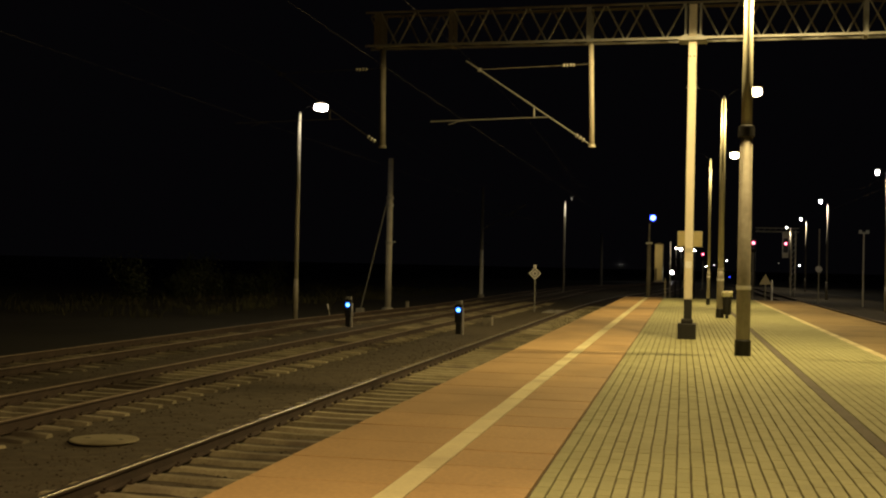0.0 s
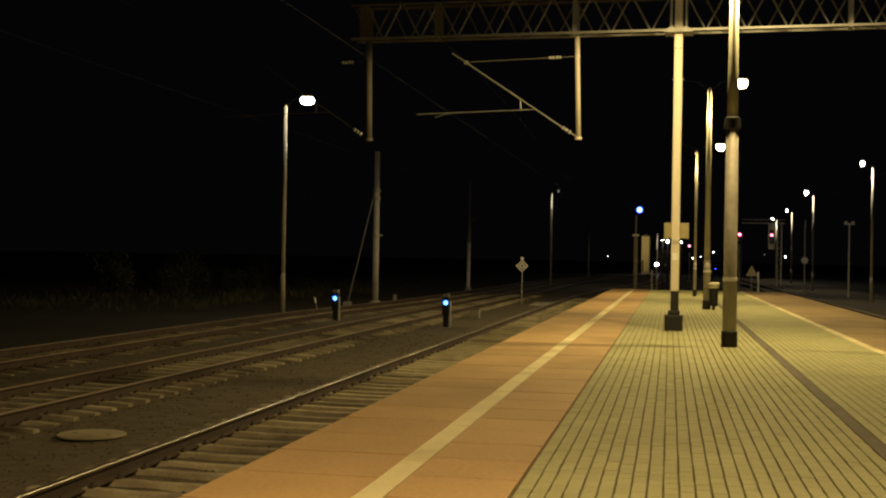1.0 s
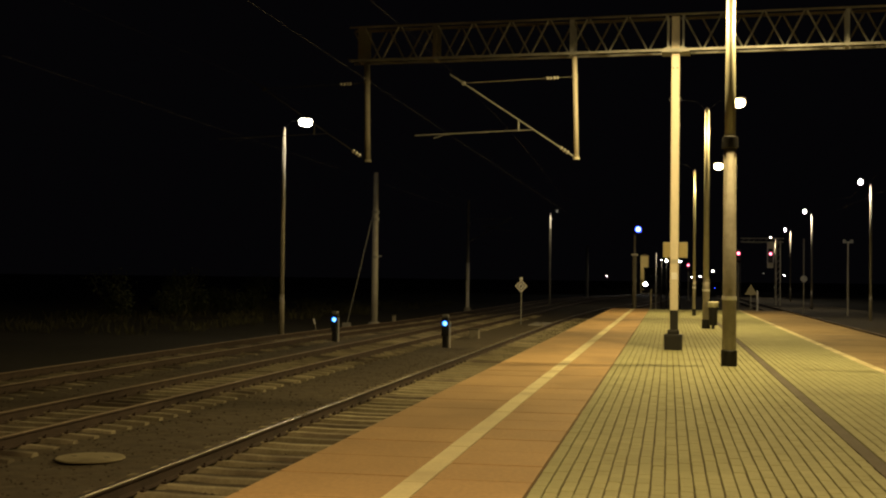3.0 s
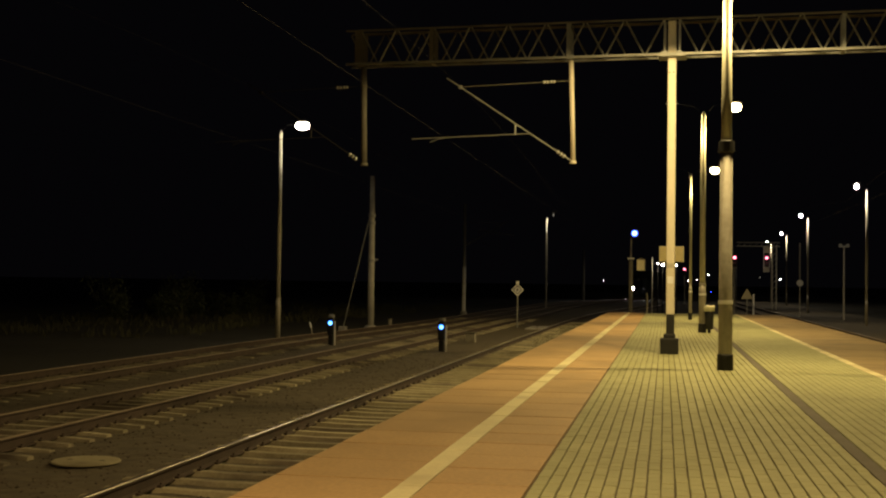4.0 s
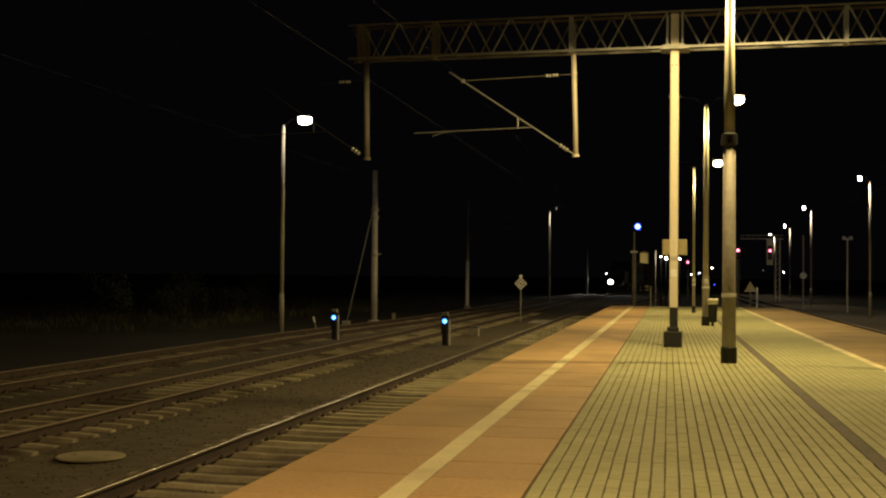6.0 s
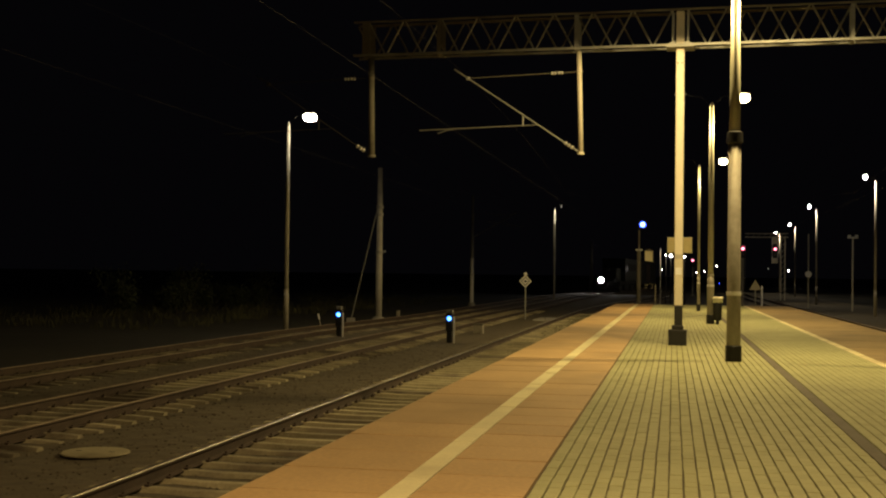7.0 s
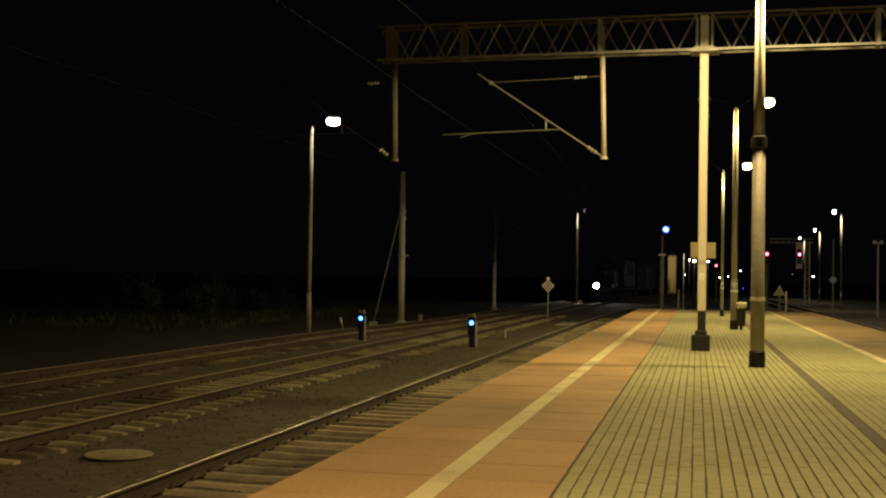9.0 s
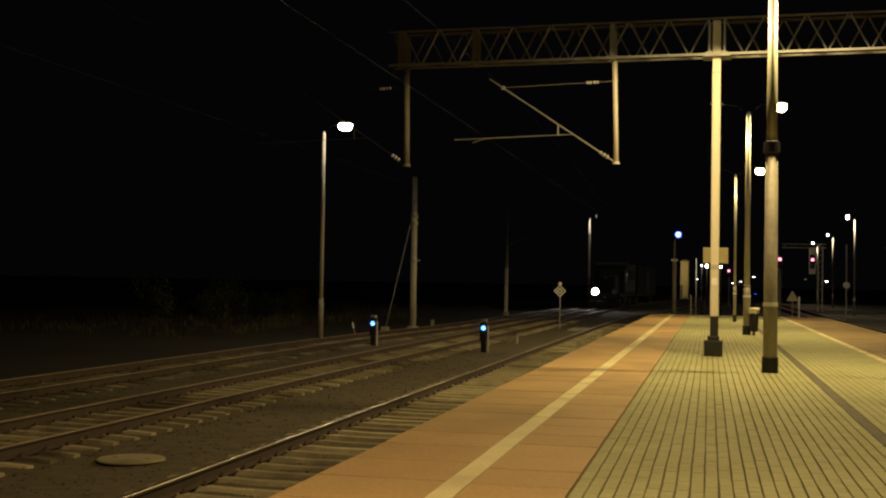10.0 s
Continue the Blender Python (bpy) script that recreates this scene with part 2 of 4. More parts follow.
RAIL_HEAD = [(-0.034, -0.016), (0.034, -0.016), (0.0345, -0.012), (0.033, -0.007), (0.029, -0.003), (0.022, -0.0008), (0.0, 0.0), (-0.022, -0.0008), (-0.029, -0.003), (-0.033, -0.007), (-0.0345, -0.012)]


def sleeper_mesh(material):
    bm = bmesh.new()
    xs = (-1.30, -0.95, -0.55, -0.25, 0.25, 0.55, 0.95, 1.30)
    zs = (-0.02, 0.0, 0.0, -0.012, -0.012, 0.0, 0.0, -0.02)
    rings = []
    for x, z in zip(xs, zs):
        rings.append([bm.verts.new(c) for c in ((x, -0.12, -0.2), (x, 0.12, -0.2), (x, 0.102, z - 0.06), (x, 0.068, z - 0.006), (x, 0.05, z), (x, -0.05, z), (x, -0.068, z - 0.006), (x, -0.102, z - 0.06))])
    for a, b in zip(rings, rings[1:]):
        for i in range(8):
            bm.faces.new((a[i], a[(i + 1) % 8], b[(i + 1) % 8], b[i]))
    bm.faces.new(rings[0][::-1])
    bm.faces.new(rings[-1])
    me = bpy.data.meshes.new("sleeper")
    bm.normal_update()
    bm.to_mesh(me)
    bm.free()
    me.materials.append(M[material])
    return me


def clip_mesh():
    bm = bmesh.new()
    for s in (-1, 1):
        box(bm, s * 0.10 - 0.025, s * 0.10 + 0.025, -0.045, 0.045, -0.005, 0.026)
        tube(bm, (s * 0.10, 0, 0.02), (s * 0.10, 0, 0.05), 0.014, seg=6)
    me = bpy.data.meshes.new("rail_clip")
    bm.to_mesh(me)
    bm.free()
    me.materials.append(M["rust"])
    return me


def track(x0, y0, y1, curved, label, sleepers_to, sm, cm, jitter, head="dull"):
    root = thing("railway_track", (0, 0, 0), label, "railway track", "railway tracks", "structure")
    f = (lambda x, y: bend(x, y)) if curved else (lambda x, y: x)
    ys = [y0 + (y1 - y0) * i / 160 for i in range(161)]
    for s in (-0.75, 0.75):
        pts = [(f(x0, y) + s, y, RAIL_TOP - (0.004 if x0 < -6 else 0.0)) for y in ys]
        r = part("rail", sweep(bmesh.new(), pts, RAIL_FOOT), "rust", root)
        part("rail_head", sweep(bmesh.new(), pts, RAIL_HEAD), head, r, "polished running surface" if head == "steel" else "rusty running surface", smooth=True)
    rng = random.Random(int(abs(x0) * 10))
    y = y0 + 0.1
    while y < sleepers_to:
        x = f(x0, y)
        a = math.degrees(math.atan2(f(x0, y + 0.5) - f(x0, y - 0.5), 1.0))
        ob = new("sleeper", sm)
        ob.parent = root
        ob.matrix_basis = pose(x + rng.uniform(-0.02, 0.02), y + rng.uniform(-0.02, 0.02), SLEEPER_TOP - (0.012 if x0 < -12 else 0.0) + rng.uniform(-0.012, 0.008), 0, 0, -a + rng.uniform(-1, 1) * jitter)
        if y < 32:
            for s in (-0.75, 0.75):
                c = new("rail_clip", cm)
                c.parent = ob
                c.matrix_basis = pose(s, 0, 0)
        y += 0.557
    return root


ground()
ballast("ballast_west", -15.4, -3.2, -14, 264, True)
ballast("ballast_east", 6.2, 16.5, -14, 175, False)
SM, SO, CM = sleeper_mesh("sleeper"), sleeper_mesh("sleeper_old"), clip_mesh()
track(-4.77, -4, 262, True, "platform railway track on concrete sleepers with polished rails", 70, SM, CM, 0.6, "steel")
track(-9.29, 0, 262, True, "second railway track on weathered concrete sleepers in ballast", 75, SO, CM, 0.8)
track(-13.2, 6, 150, True, "rusty outer siding track half sunk in ballast", 75, SO, CM, 1.2)
track(7.85, 14, 190, False, "railway track beyond the far platform edge", 75, SO, CM, 0.8)



def stones():
    """Loose broken stone on the bed, where it lies near."""
    rng = random.Random(21)
    v, f = [], []
    tri = ((0, 1, 2), (0, 2, 3), (0, 3, 4), (0, 4, 1), (5, 2, 1), (5, 3, 2), (5, 4, 3), (5, 1, 4))
    for i in range(16000):
        y = 8.0 + 30.0 * rng.random() ** 1.7
        x = rng.uniform(-13.5, -3.2)
        if (x + 7.06) ** 2 + (y - 13.74) ** 2 < 0.2:
            continue
        r = rng.uniform(0.014, 0.032)
        a = rng.uniform(0, 6.28)
        c = Vector((x, y, -0.752 + 0.026 * noise.noise((x * 1.6, y * 1.6, 9)) + rng.uniform(-0.012, 0.010)))
        pts = [(0, 0, 0.5)] + [(math.cos(a + k * 1.571), math.sin(a + k * 1.571), rng.uniform(-0.2, 0.15)) for k in range(4)] + [(0, 0, -0.6)]
        c.z -= 0.020 if x > -6.1 else 0.016 if -10.7 < x < -7.9 else 0.0
        n = len(v)
        v += [c + Vector(p) * r * rng.uniform(0.7, 1.25) for p in pts]
        f += [tuple(n + q for q in t) for t in tri]
    me = bpy.data.meshes.new("ballast_stones")
    me.from_pydata(v, [], f)
    me.materials.append(M["ballast"])
    tagged(new("ballast_stones", me), "loose crushed stones lying on the ballast bed", "ballast", kind="stuff")


stones()

# ---- platform ----
P_LEFT, P_RIGHT, P_NEAR, P_END = -3.10, 6.10, -14.0, 66.0
LINE_L = (-2.02, -1.82)
BRICK_L, STRIP, LINE_R = -1.01, (1.74, 1.88), (3.68, 3.86)


def platform():
    root = thing("platform", (0, 0, 0), "island railway platform of yellowish pavers with reddish edge slabs", "platform", kind="structure")
    part("base", boxed(P_LEFT + 0.12, P_RIGHT - 0.12, P_NEAR, P_END, -0.95, -0.062), "concrete", root, "grey concrete platform body")
    part("bedding", boxed(P_LEFT + 0.13, P_RIGHT - 0.13, P_NEAR + 0.01, P_END - 0.01, -0.061, -0.026), "joint", root, "dark sand in the joints")
    for x0, x1 in ((P_LEFT + 0.05, P_LEFT + 0.118), (P_RIGHT - 0.118, P_RIGHT - 0.05)):
        part("edge_wall", boxed(x0, x1, P_NEAR, P_END, -0.95, -0.075), "concrete", root)
    part("drain_strip", boxed(STRIP[0] + 0.006, STRIP[1] - 0.006, P_NEAR + 0.02, P_END - 0.02, -0.02, -0.004), "strip", root, "dark channel strip running along the pavers")
    # edge slabs and painted lines
    def slab_mesh(w, l, material="slab"):
        bm = boxed(-w / 2, w / 2, -l / 2, l / 2, -0.07, 0.0, bevel=0.006)
        me = bpy.data.meshes.new("slab")
        bm.to_mesh(me)
        bm.free()
        me.materials.append(M[material])
        return me
    rng = random.Random(4)
    def line_mesh(w, l):
        bm = boxed(-w / 2, w / 2, -l / 2, l / 2, -0.02, 0.001, bevel=0.003)
        me = bpy.data.meshes.new("line_slab")
        bm.to_mesh(me)
        bm.free()
        me.materials.append(M["yellow"])
        return me
    for a, b, name, maker in ((P_LEFT, LINE_L[0], "edge_slab", slab_mesh), (LINE_L[0], LINE_L[1], "line_slab", line_mesh), (LINE_L[1], BRICK_L - 0.016, "inner_slab", slab_mesh),
                              (LINE_R[1], P_RIGHT, "edge_slab", slab_mesh), (LINE_R[0], LINE_R[1], "line_slab", line_mesh)):
        step = 0.8 if name == "inner_slab" else 1.0
        gap = 0.012 if name == "line_slab" else 0.026
        me = maker(b - a - 0.006, step - gap, "slab_old") if a == LINE_R[1] else maker(b - a - 0.006, step - gap)
        y = P_NEAR + step / 2 + (0.25 if name == "edge_slab" else 0.0)
        while y < P_END:
            ob = new(name, me)
            ob.parent = root
            ob.matrix_basis = pose((a + b) / 2, y, rng.uniform(-0.003, 0.001), rng.uniform(-0.05, 0.05), rng.uniform(-0.05, 0.05), 0)
            y += step
    return root


def brick_verts(x, y, w, l, z, t):
    c = 0.005
    return [(x, y, z - 0.06), (x + w, y, z - 0.06), (x + w, y + l, z - 0.06), (x, y + l, z - 0.06),
            (x, y, z - c), (x + w, y, z - c), (x + w, y + l, z - c + t), (x, y + l, z - c + t),
            (x + c, y + c, z), (x + w - c, y + c, z), (x + w - c, y + l - c, z + t), (x + c, y + l - c, z + t)]


BRICK_FACES = ((0, 1, 5, 4), (1, 2, 6, 5), (2, 3, 7, 6), (3, 0, 4, 7), (4, 5, 9, 8), (5, 6, 10, 9), (6, 7, 11, 10), (7, 4, 8, 11), (8, 9, 10, 11))


def pavers(root):
    rng = random.Random(8)
    cols = 25
    pitch = (STRIP[0] - BRICK_L) / cols
    w, l = pitch - 0.012, 0.2
    verts, faces = [], []
    single = bpy.data.meshes.new("brick")
    single.from_pydata(brick_verts(-w / 2, -l / 2 + 0.002, w, l - 0.004, 0, 0), [], BRICK_FACES)
    single.materials.append(M["paver"])
    for c in range(cols):
        x = BRICK_L + c * pitch + 0.006
        y = P_NEAR + 0.1 + (0.1 if c % 2 else 0.0)
        while y < P_END - 0.3:
            z = rng.uniform(-0.0035, 0.0015)
            dx = 0.004 * noise.noise((c * 0.7, y * 0.9, 2)) + rng.uniform(-0.002, 0.002)
            if 7.0 <= y < 9.4:
                ob = new("brick", single)
                ob.parent = root
                ob.matrix_basis = pose(x + dx + w / 2, y + l / 2, z, rng.uniform(-0.4, 0.4), rng.uniform(-0.5, 0.5), 0)
            else:
                k = len(verts)
                verts += brick_verts(x + dx, y + 0.0015, w, l - 0.003, z, rng.uniform(-0.001, 0.001))
                faces += [tuple(k + i for i in f) for f in BRICK_FACES]
            y += l
    # second field of pavers, beyond the strip
    x_from, x_to = STRIP[1] + 0.004, LINE_R[0] - 0.004
    n = 16
    lw = (x_to - x_from) / n
    for c in range(n):
        y = P_NEAR + 0.1 + (0.1 if c % 2 else 0.0)
        while y < P_END - 0.3:
            k = len(verts)
            verts += brick_verts(x_from + c * lw + 0.006, y + 0.002, lw - 0.012, 0.196, rng.uniform(-0.002, 0.001), rng.uniform(-0.001, 0.001))
            faces += [tuple(k + q for q in f) for f in BRICK_FACES]
            y += 0.2
    me = bpy.data.meshes.new("paving")
    me.from_pydata(verts, [], faces)
    me.materials.append(M["paver"])
    ob = new("paving", me)
    ob.parent = root
    tagged(ob, kind="stuff")


# ---- lamp posts ----


def lamp_post(at, height, arm, sides, lamp, label, radius=0.10, watts=None, black_foot=0.0, joint=1.6, colour=SODIUM, lit=True, strap=False, size=0.24, upper="grey", inner_size=None, outer=1.0, back=0.0, beam=172):
    """A stepped tubular post with bracket arms and a luminaire at the end of each."""
    root = thing("street_lamp", at, label, "street lamp", "station lamps")
    part("lower_post", lathe([(radius, 0.0), (radius, 1.2), (radius * 0.95, 1.26), (radius * 0.88, joint)], 20), "post_grey", root, smooth=True)
    part("upper_post", lathe([(radius * 0.8, joint), (radius * 0.74, height * 0.7), (radius * 0.6, height)], 20), upper, root, smooth=True)
    part("joint_ring", lathe([(radius * 0.92, joint - 0.05), (radius * 0.94, joint), (radius * 0.84, joint + 0.04)], 20), "post_grey", root)
    part("post_cap", lathe([(radius * 0.64, height - 0.02), (radius * 0.64, height + 0.03), (0.015, height + 0.16)], 16), upper, root)
    if black_foot:
        part("foot_sleeve", lathe([(radius + 0.02, 0.0), (radius + 0.02, black_foot - 0.02), (radius + 0.003, black_foot)], 20), "black", root, "black painted foot")
        part("ring", lathe([(radius + 0.004, 1.22), (radius + 0.010, 1.24), (radius + 0.004, 1.30)], 20), "white", root, "pale ring")
    if strap:
        part("strap", lathe([(radius * 0.9 + 0.01, 4.05), (radius * 0.9 + 0.035, 4.07), (radius * 0.9 + 0.03, 4.26), (radius * 0.8, 4.28)], 20), "black", root, "black strap")
        part("strap_box", boxed(-radius - 0.025, -radius + 0.05, -0.06, 0.06, 4.05, 4.17, bevel=0.02), "black", root)
    for side in sides:
        dx = side * arm
        size_ = inner_size if inner_size and side < 0 else size
        part("arm", bent(bmesh.new(), [(0, 0, height + 0.02), (dx * 0.35, back * 0.5, height + 0.36), (dx, back, height + 0.47)], 0.005), "black", root, "thin dark bracket arm")
        part("luminaire", lathe([(0.16, 0.0), (0.22, 0.02), (0.23, 0.05), (0.17, 0.12), (0.05, 0.16)], 16, None, (dx, back, height + 0.44)), "black", root)
        part("lens", lathe([(size_ * 0.4, height + 0.17), (size_ * 0.85, height + 0.22), (size_, height + 0.33), (size_ * 0.9, height + 0.41), (size_ * 0.7, height + 0.435)], 16, None, (dx, back, 0)), lamp if lit else "dead", root, "glowing lamp bowl" if lit else "unlit lamp bowl", smooth=True)
        if watts:
            L = bpy.data.lights.new("lamp_light", "SPOT")
            L.shadow_soft_size, L.energy, L.color, L.spot_size, L.spot_blend = 0.10, watts * (outer if side > 0 else 1.0), colour, radians(beam), 0.12 if beam > 160 else 0.3
            lo = new("lamp_light", L)
            lo.matrix_basis = Matrix.Translation((at[0] + dx, at[1] + back, at[2] + height + 0.12))
    return root


# ---- gantry over the platform ----


def gantry():
    Y, TURN = 27.54, -3.0
    root = thing("catenary_gantry", (0, Y, 0), "cream steel catenary gantry with lattice beam and drop tubes", "catenary gantry", turn=TURN)
    zb, zt, d = 6.80, 7.645, 0.24
    x0, x1 = -7.66, 7.6
    part("mast", boxed(0.035, 0.213, -0.115, 0.115, 0.4, 0.9, bevel=0.02), "black", root, "black painted lower mast")
    part("mast", boxed(0.033, 0.215, -0.12, 0.12, 0.9, zt - 0.03, bevel=0.018), "cream", root, "cream painted upper mast")
    part("plate", boxed(0.055, 0.195, -0.128, -0.122, 1.60, 1.76, bevel=0.002), "white", root, "small pale plate")
    part("plate", boxed(0.045, 0.205, -0.128, -0.122, 1.96, 2.06, bevel=0.002), "grey", root, "small grey plate")
    for dx in (0.08, 0.165):
        part("bolt", lathe([(0.016, 0.0), (0.016, 0.02), (0.010, 0.026)], 8, None, (dx, -0.119, 6.42), Matrix.Rotation(radians(90), 3, "X")), "rust", root)
    f = bmesh.new()
    box(f, -0.09, 0.31, -0.2, 0.2, -0.02, 0.36, bevel=0.03)
    box(f, -0.02, 0.24, -0.14, 0.14, 0.34, 0.46, bevel=0.03)
    part("footing", f, "black", root, "black painted concrete footing")
    # angle-section chords, two above and two below
    for yy, s in ((-d, -1), (d, 1)):
        for z, up, nm in ((zb, 1, "bottom_chord"), (zt, -1, "top_chord")):
            b = bmesh.new()
            box(b, x0, x1, yy + (0.0 if s < 0 else -0.055), yy + (0.055 if s < 0 else 0.0), z - 0.004, z + 0.004)
            box(b, x0, x1, yy - 0.004, yy + 0.004, min(z, z + up * 0.048), max(z, z + up * 0.048))
            # top chords have their lack of lamplight put into a darker colour
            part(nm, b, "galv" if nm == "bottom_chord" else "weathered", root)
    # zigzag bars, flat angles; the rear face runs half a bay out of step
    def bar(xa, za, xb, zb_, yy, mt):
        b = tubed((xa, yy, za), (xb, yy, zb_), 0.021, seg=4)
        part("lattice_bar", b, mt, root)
    # rear bars take the darker grey for the dimmer rear face
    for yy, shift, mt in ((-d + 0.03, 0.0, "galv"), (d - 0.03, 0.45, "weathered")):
        for k in range(8):
            xb = -0.485 - 0.908 * k - shift * 0.9
            bar(xb - 0.02, zb + 0.03, xb - 0.43, zt - 0.03, yy, mt)
            if k or shift == 0.0:
                bar(xb + 0.02, zb + 0.03, xb + 0.43, zt - 0.03, yy, mt)
        for k in range(8):
            xb = 0.73 + 0.895 * k + shift * 0.9
            bar(xb - 0.02, zb + 0.03, xb - 0.425, zt - 0.03, yy, mt)
            bar(xb + 0.02, zb + 0.03, xb + 0.425, zt - 0.03, yy, mt)
    # uprights far from the mast are darkened for the weaker light there
    for x, hw in ((-7.34, 0.095), (-5.52, 0.05), (-2.23, 0.055), (-0.04, 0.018), (0.295, 0.018), (3.85, 0.04), (7.4, 0.09)):
        b = bmesh.new()
        for yy in (-d + 0.012, d - 0.012):
            box(b, x - hw, x + hw, yy - 0.006, yy + 0.006, zb + 0.006, zt - 0.006)
        box(b, x - hw, x + hw, -d, d, zb - 0.018, zb - 0.005)
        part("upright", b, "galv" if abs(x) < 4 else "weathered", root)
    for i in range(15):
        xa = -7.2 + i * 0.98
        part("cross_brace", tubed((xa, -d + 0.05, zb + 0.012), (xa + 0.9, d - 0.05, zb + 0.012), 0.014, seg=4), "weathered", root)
    # rounded gussets that hold the beam to the mast
    pts = [(0.0, -0.04), (0.19, -0.04), (0.20, 0.0), (0.165, 0.05), (0.09, 0.085), (0.0, 0.095)]
    for s in (-1, 1):
        for yy in (-0.275, 0.262):
            b = bmesh.new()
            lo = [b.verts.new((0.124 + s * (0.093 + u), yy, zb + v)) for u, v in pts]
            hi = [b.verts.new((0.124 + s * (0.093 + u), yy + 0.013, zb + v)) for u, v in pts]
            b.faces.new(lo)
            b.faces.new(hi[::-1])
            for i in range(6):
                b.faces.new((lo[i], hi[i], hi[(i + 1) % 6], lo[(i + 1) % 6]))
            bmesh.ops.recalc_face_normals(b, faces=b.faces[:])
            part("gusset", b, "galv", root, "rounded gusset plate")
    part("saddle_plate", boxed(-0.19, 0.44, -0.31, 0.31, zb - 0.035, zb - 0.02, bevel=0.004), "galv", root)
    # worn grey on the outer tubes also stands in for fainter lamplight
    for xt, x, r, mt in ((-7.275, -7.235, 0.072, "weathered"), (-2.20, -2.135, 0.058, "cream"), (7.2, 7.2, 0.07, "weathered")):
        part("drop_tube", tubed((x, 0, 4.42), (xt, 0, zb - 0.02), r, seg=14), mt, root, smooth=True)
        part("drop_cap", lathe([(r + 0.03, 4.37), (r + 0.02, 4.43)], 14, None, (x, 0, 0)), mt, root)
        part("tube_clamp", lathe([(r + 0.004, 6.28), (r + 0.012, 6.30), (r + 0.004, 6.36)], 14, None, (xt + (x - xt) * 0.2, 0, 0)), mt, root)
    # outer cantilevers carry the missing lamplight in a near-black colour
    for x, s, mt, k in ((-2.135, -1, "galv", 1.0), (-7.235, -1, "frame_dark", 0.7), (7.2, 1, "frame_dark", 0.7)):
        c = thing("catenary_cantilever", (x * math.cos(radians(TURN)), Y + x * math.sin(radians(TURN)), 0), "galvanised tube cantilever holding the overhead wires" if mt == "galv" else "tube cantilever holding the overhead wires, darkened as unlit", "cantilever", "overhead line cantilevers", turn=TURN)
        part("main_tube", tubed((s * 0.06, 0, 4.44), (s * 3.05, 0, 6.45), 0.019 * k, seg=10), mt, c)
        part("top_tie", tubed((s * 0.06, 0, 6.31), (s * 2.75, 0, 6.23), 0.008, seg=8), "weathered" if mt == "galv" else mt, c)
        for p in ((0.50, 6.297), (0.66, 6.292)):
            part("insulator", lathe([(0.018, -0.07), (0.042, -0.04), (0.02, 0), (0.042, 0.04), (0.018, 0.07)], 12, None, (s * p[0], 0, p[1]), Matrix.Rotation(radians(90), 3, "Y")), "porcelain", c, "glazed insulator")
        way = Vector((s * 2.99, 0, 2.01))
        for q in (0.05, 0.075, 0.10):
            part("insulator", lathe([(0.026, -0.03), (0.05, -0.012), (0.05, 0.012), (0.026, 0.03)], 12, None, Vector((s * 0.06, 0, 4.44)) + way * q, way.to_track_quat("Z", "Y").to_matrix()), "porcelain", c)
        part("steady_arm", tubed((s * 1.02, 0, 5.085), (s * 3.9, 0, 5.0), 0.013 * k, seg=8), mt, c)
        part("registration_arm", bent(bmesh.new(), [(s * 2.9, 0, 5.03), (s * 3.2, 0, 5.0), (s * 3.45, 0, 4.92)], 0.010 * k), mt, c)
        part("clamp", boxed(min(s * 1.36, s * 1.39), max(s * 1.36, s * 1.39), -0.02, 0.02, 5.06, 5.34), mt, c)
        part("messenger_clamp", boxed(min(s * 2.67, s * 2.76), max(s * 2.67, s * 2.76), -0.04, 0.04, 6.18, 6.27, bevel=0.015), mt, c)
    return root


def wires():
    def line(name, label, pts, r):
        b = bmesh.new()
        bent(b, pts, r, 5)
        tagged(obj(name, b, "copper"), label, "wire", "overhead wires")
    for x, curved in ((-4.85, True), (-9.9, True), (7.85, False)):
        f = (lambda y: bend(x, y)) if curved else (lambda y: x)
        ys = [-27 + i * 5.454 for i in range(32)]
        sag = lambda y: 0.9 * (1 - abs(math.cos(math.pi * (y - 27.54) / 54.54)))
        line("messenger_wire", "dark messenger wire of the overhead line", [(f(y), y, 6.25 - sag(y)) for y in ys], 0.0018)
        line("contact_wire", "dark copper contact wire over the track", [(f(y) - 0.2, y, 4.92) for y in ys], 0.0018)


root = platform()
gantry()
wires()
for x, y, h, joint, rad, strap, inner, lens, inner_lens, power, outer in (
        (1.13, -15.0, 7.3, 1.6, 0.13, False, 1, 0.18, 0.18, 1.0, 1.0), (1.13, 3.0, 7.3, 1.6, 0.13, False, 1, 0.18, 0.18, 1.42, 0.33), (1.11, 22.67, 7.3, 4.15, 0.128, True, 1, 0.18, 0.18, 0.86, 1.5),
        (1.22, 40.24, 7.2, 1.6, 0.115, False, 0.99, 0.19, 0.135, 0.78, 1.4), (1.13, 54.7, 6.45, 1.6, 0.07, False, 0.85, 0.20, 0.13, 0.65, 1.3)):
    lamp_post((x, y, 0), h, 1.05, (-inner, 1), "lamp_hot", "tall grey tubular lamp post with black foot and two lit lamps", rad, LAMP_WATTS * power, 0.3, joint, strap=strap, upper="bright_tube", size=lens, inner_size=inner_lens, outer=outer, back=0.26, colour=DEEP if y < 10 else PALE_SODIUM, beam=150 if y < 10 else 172)
lamp_post((-15.27, 45.6, -0.8), 8.24, 0.9, (1,), "lamp_pale", "tall pale lamp post beside the siding, lit", 0.11, LAMP_WATTS * 0.05, colour=WARM, size=0.28)
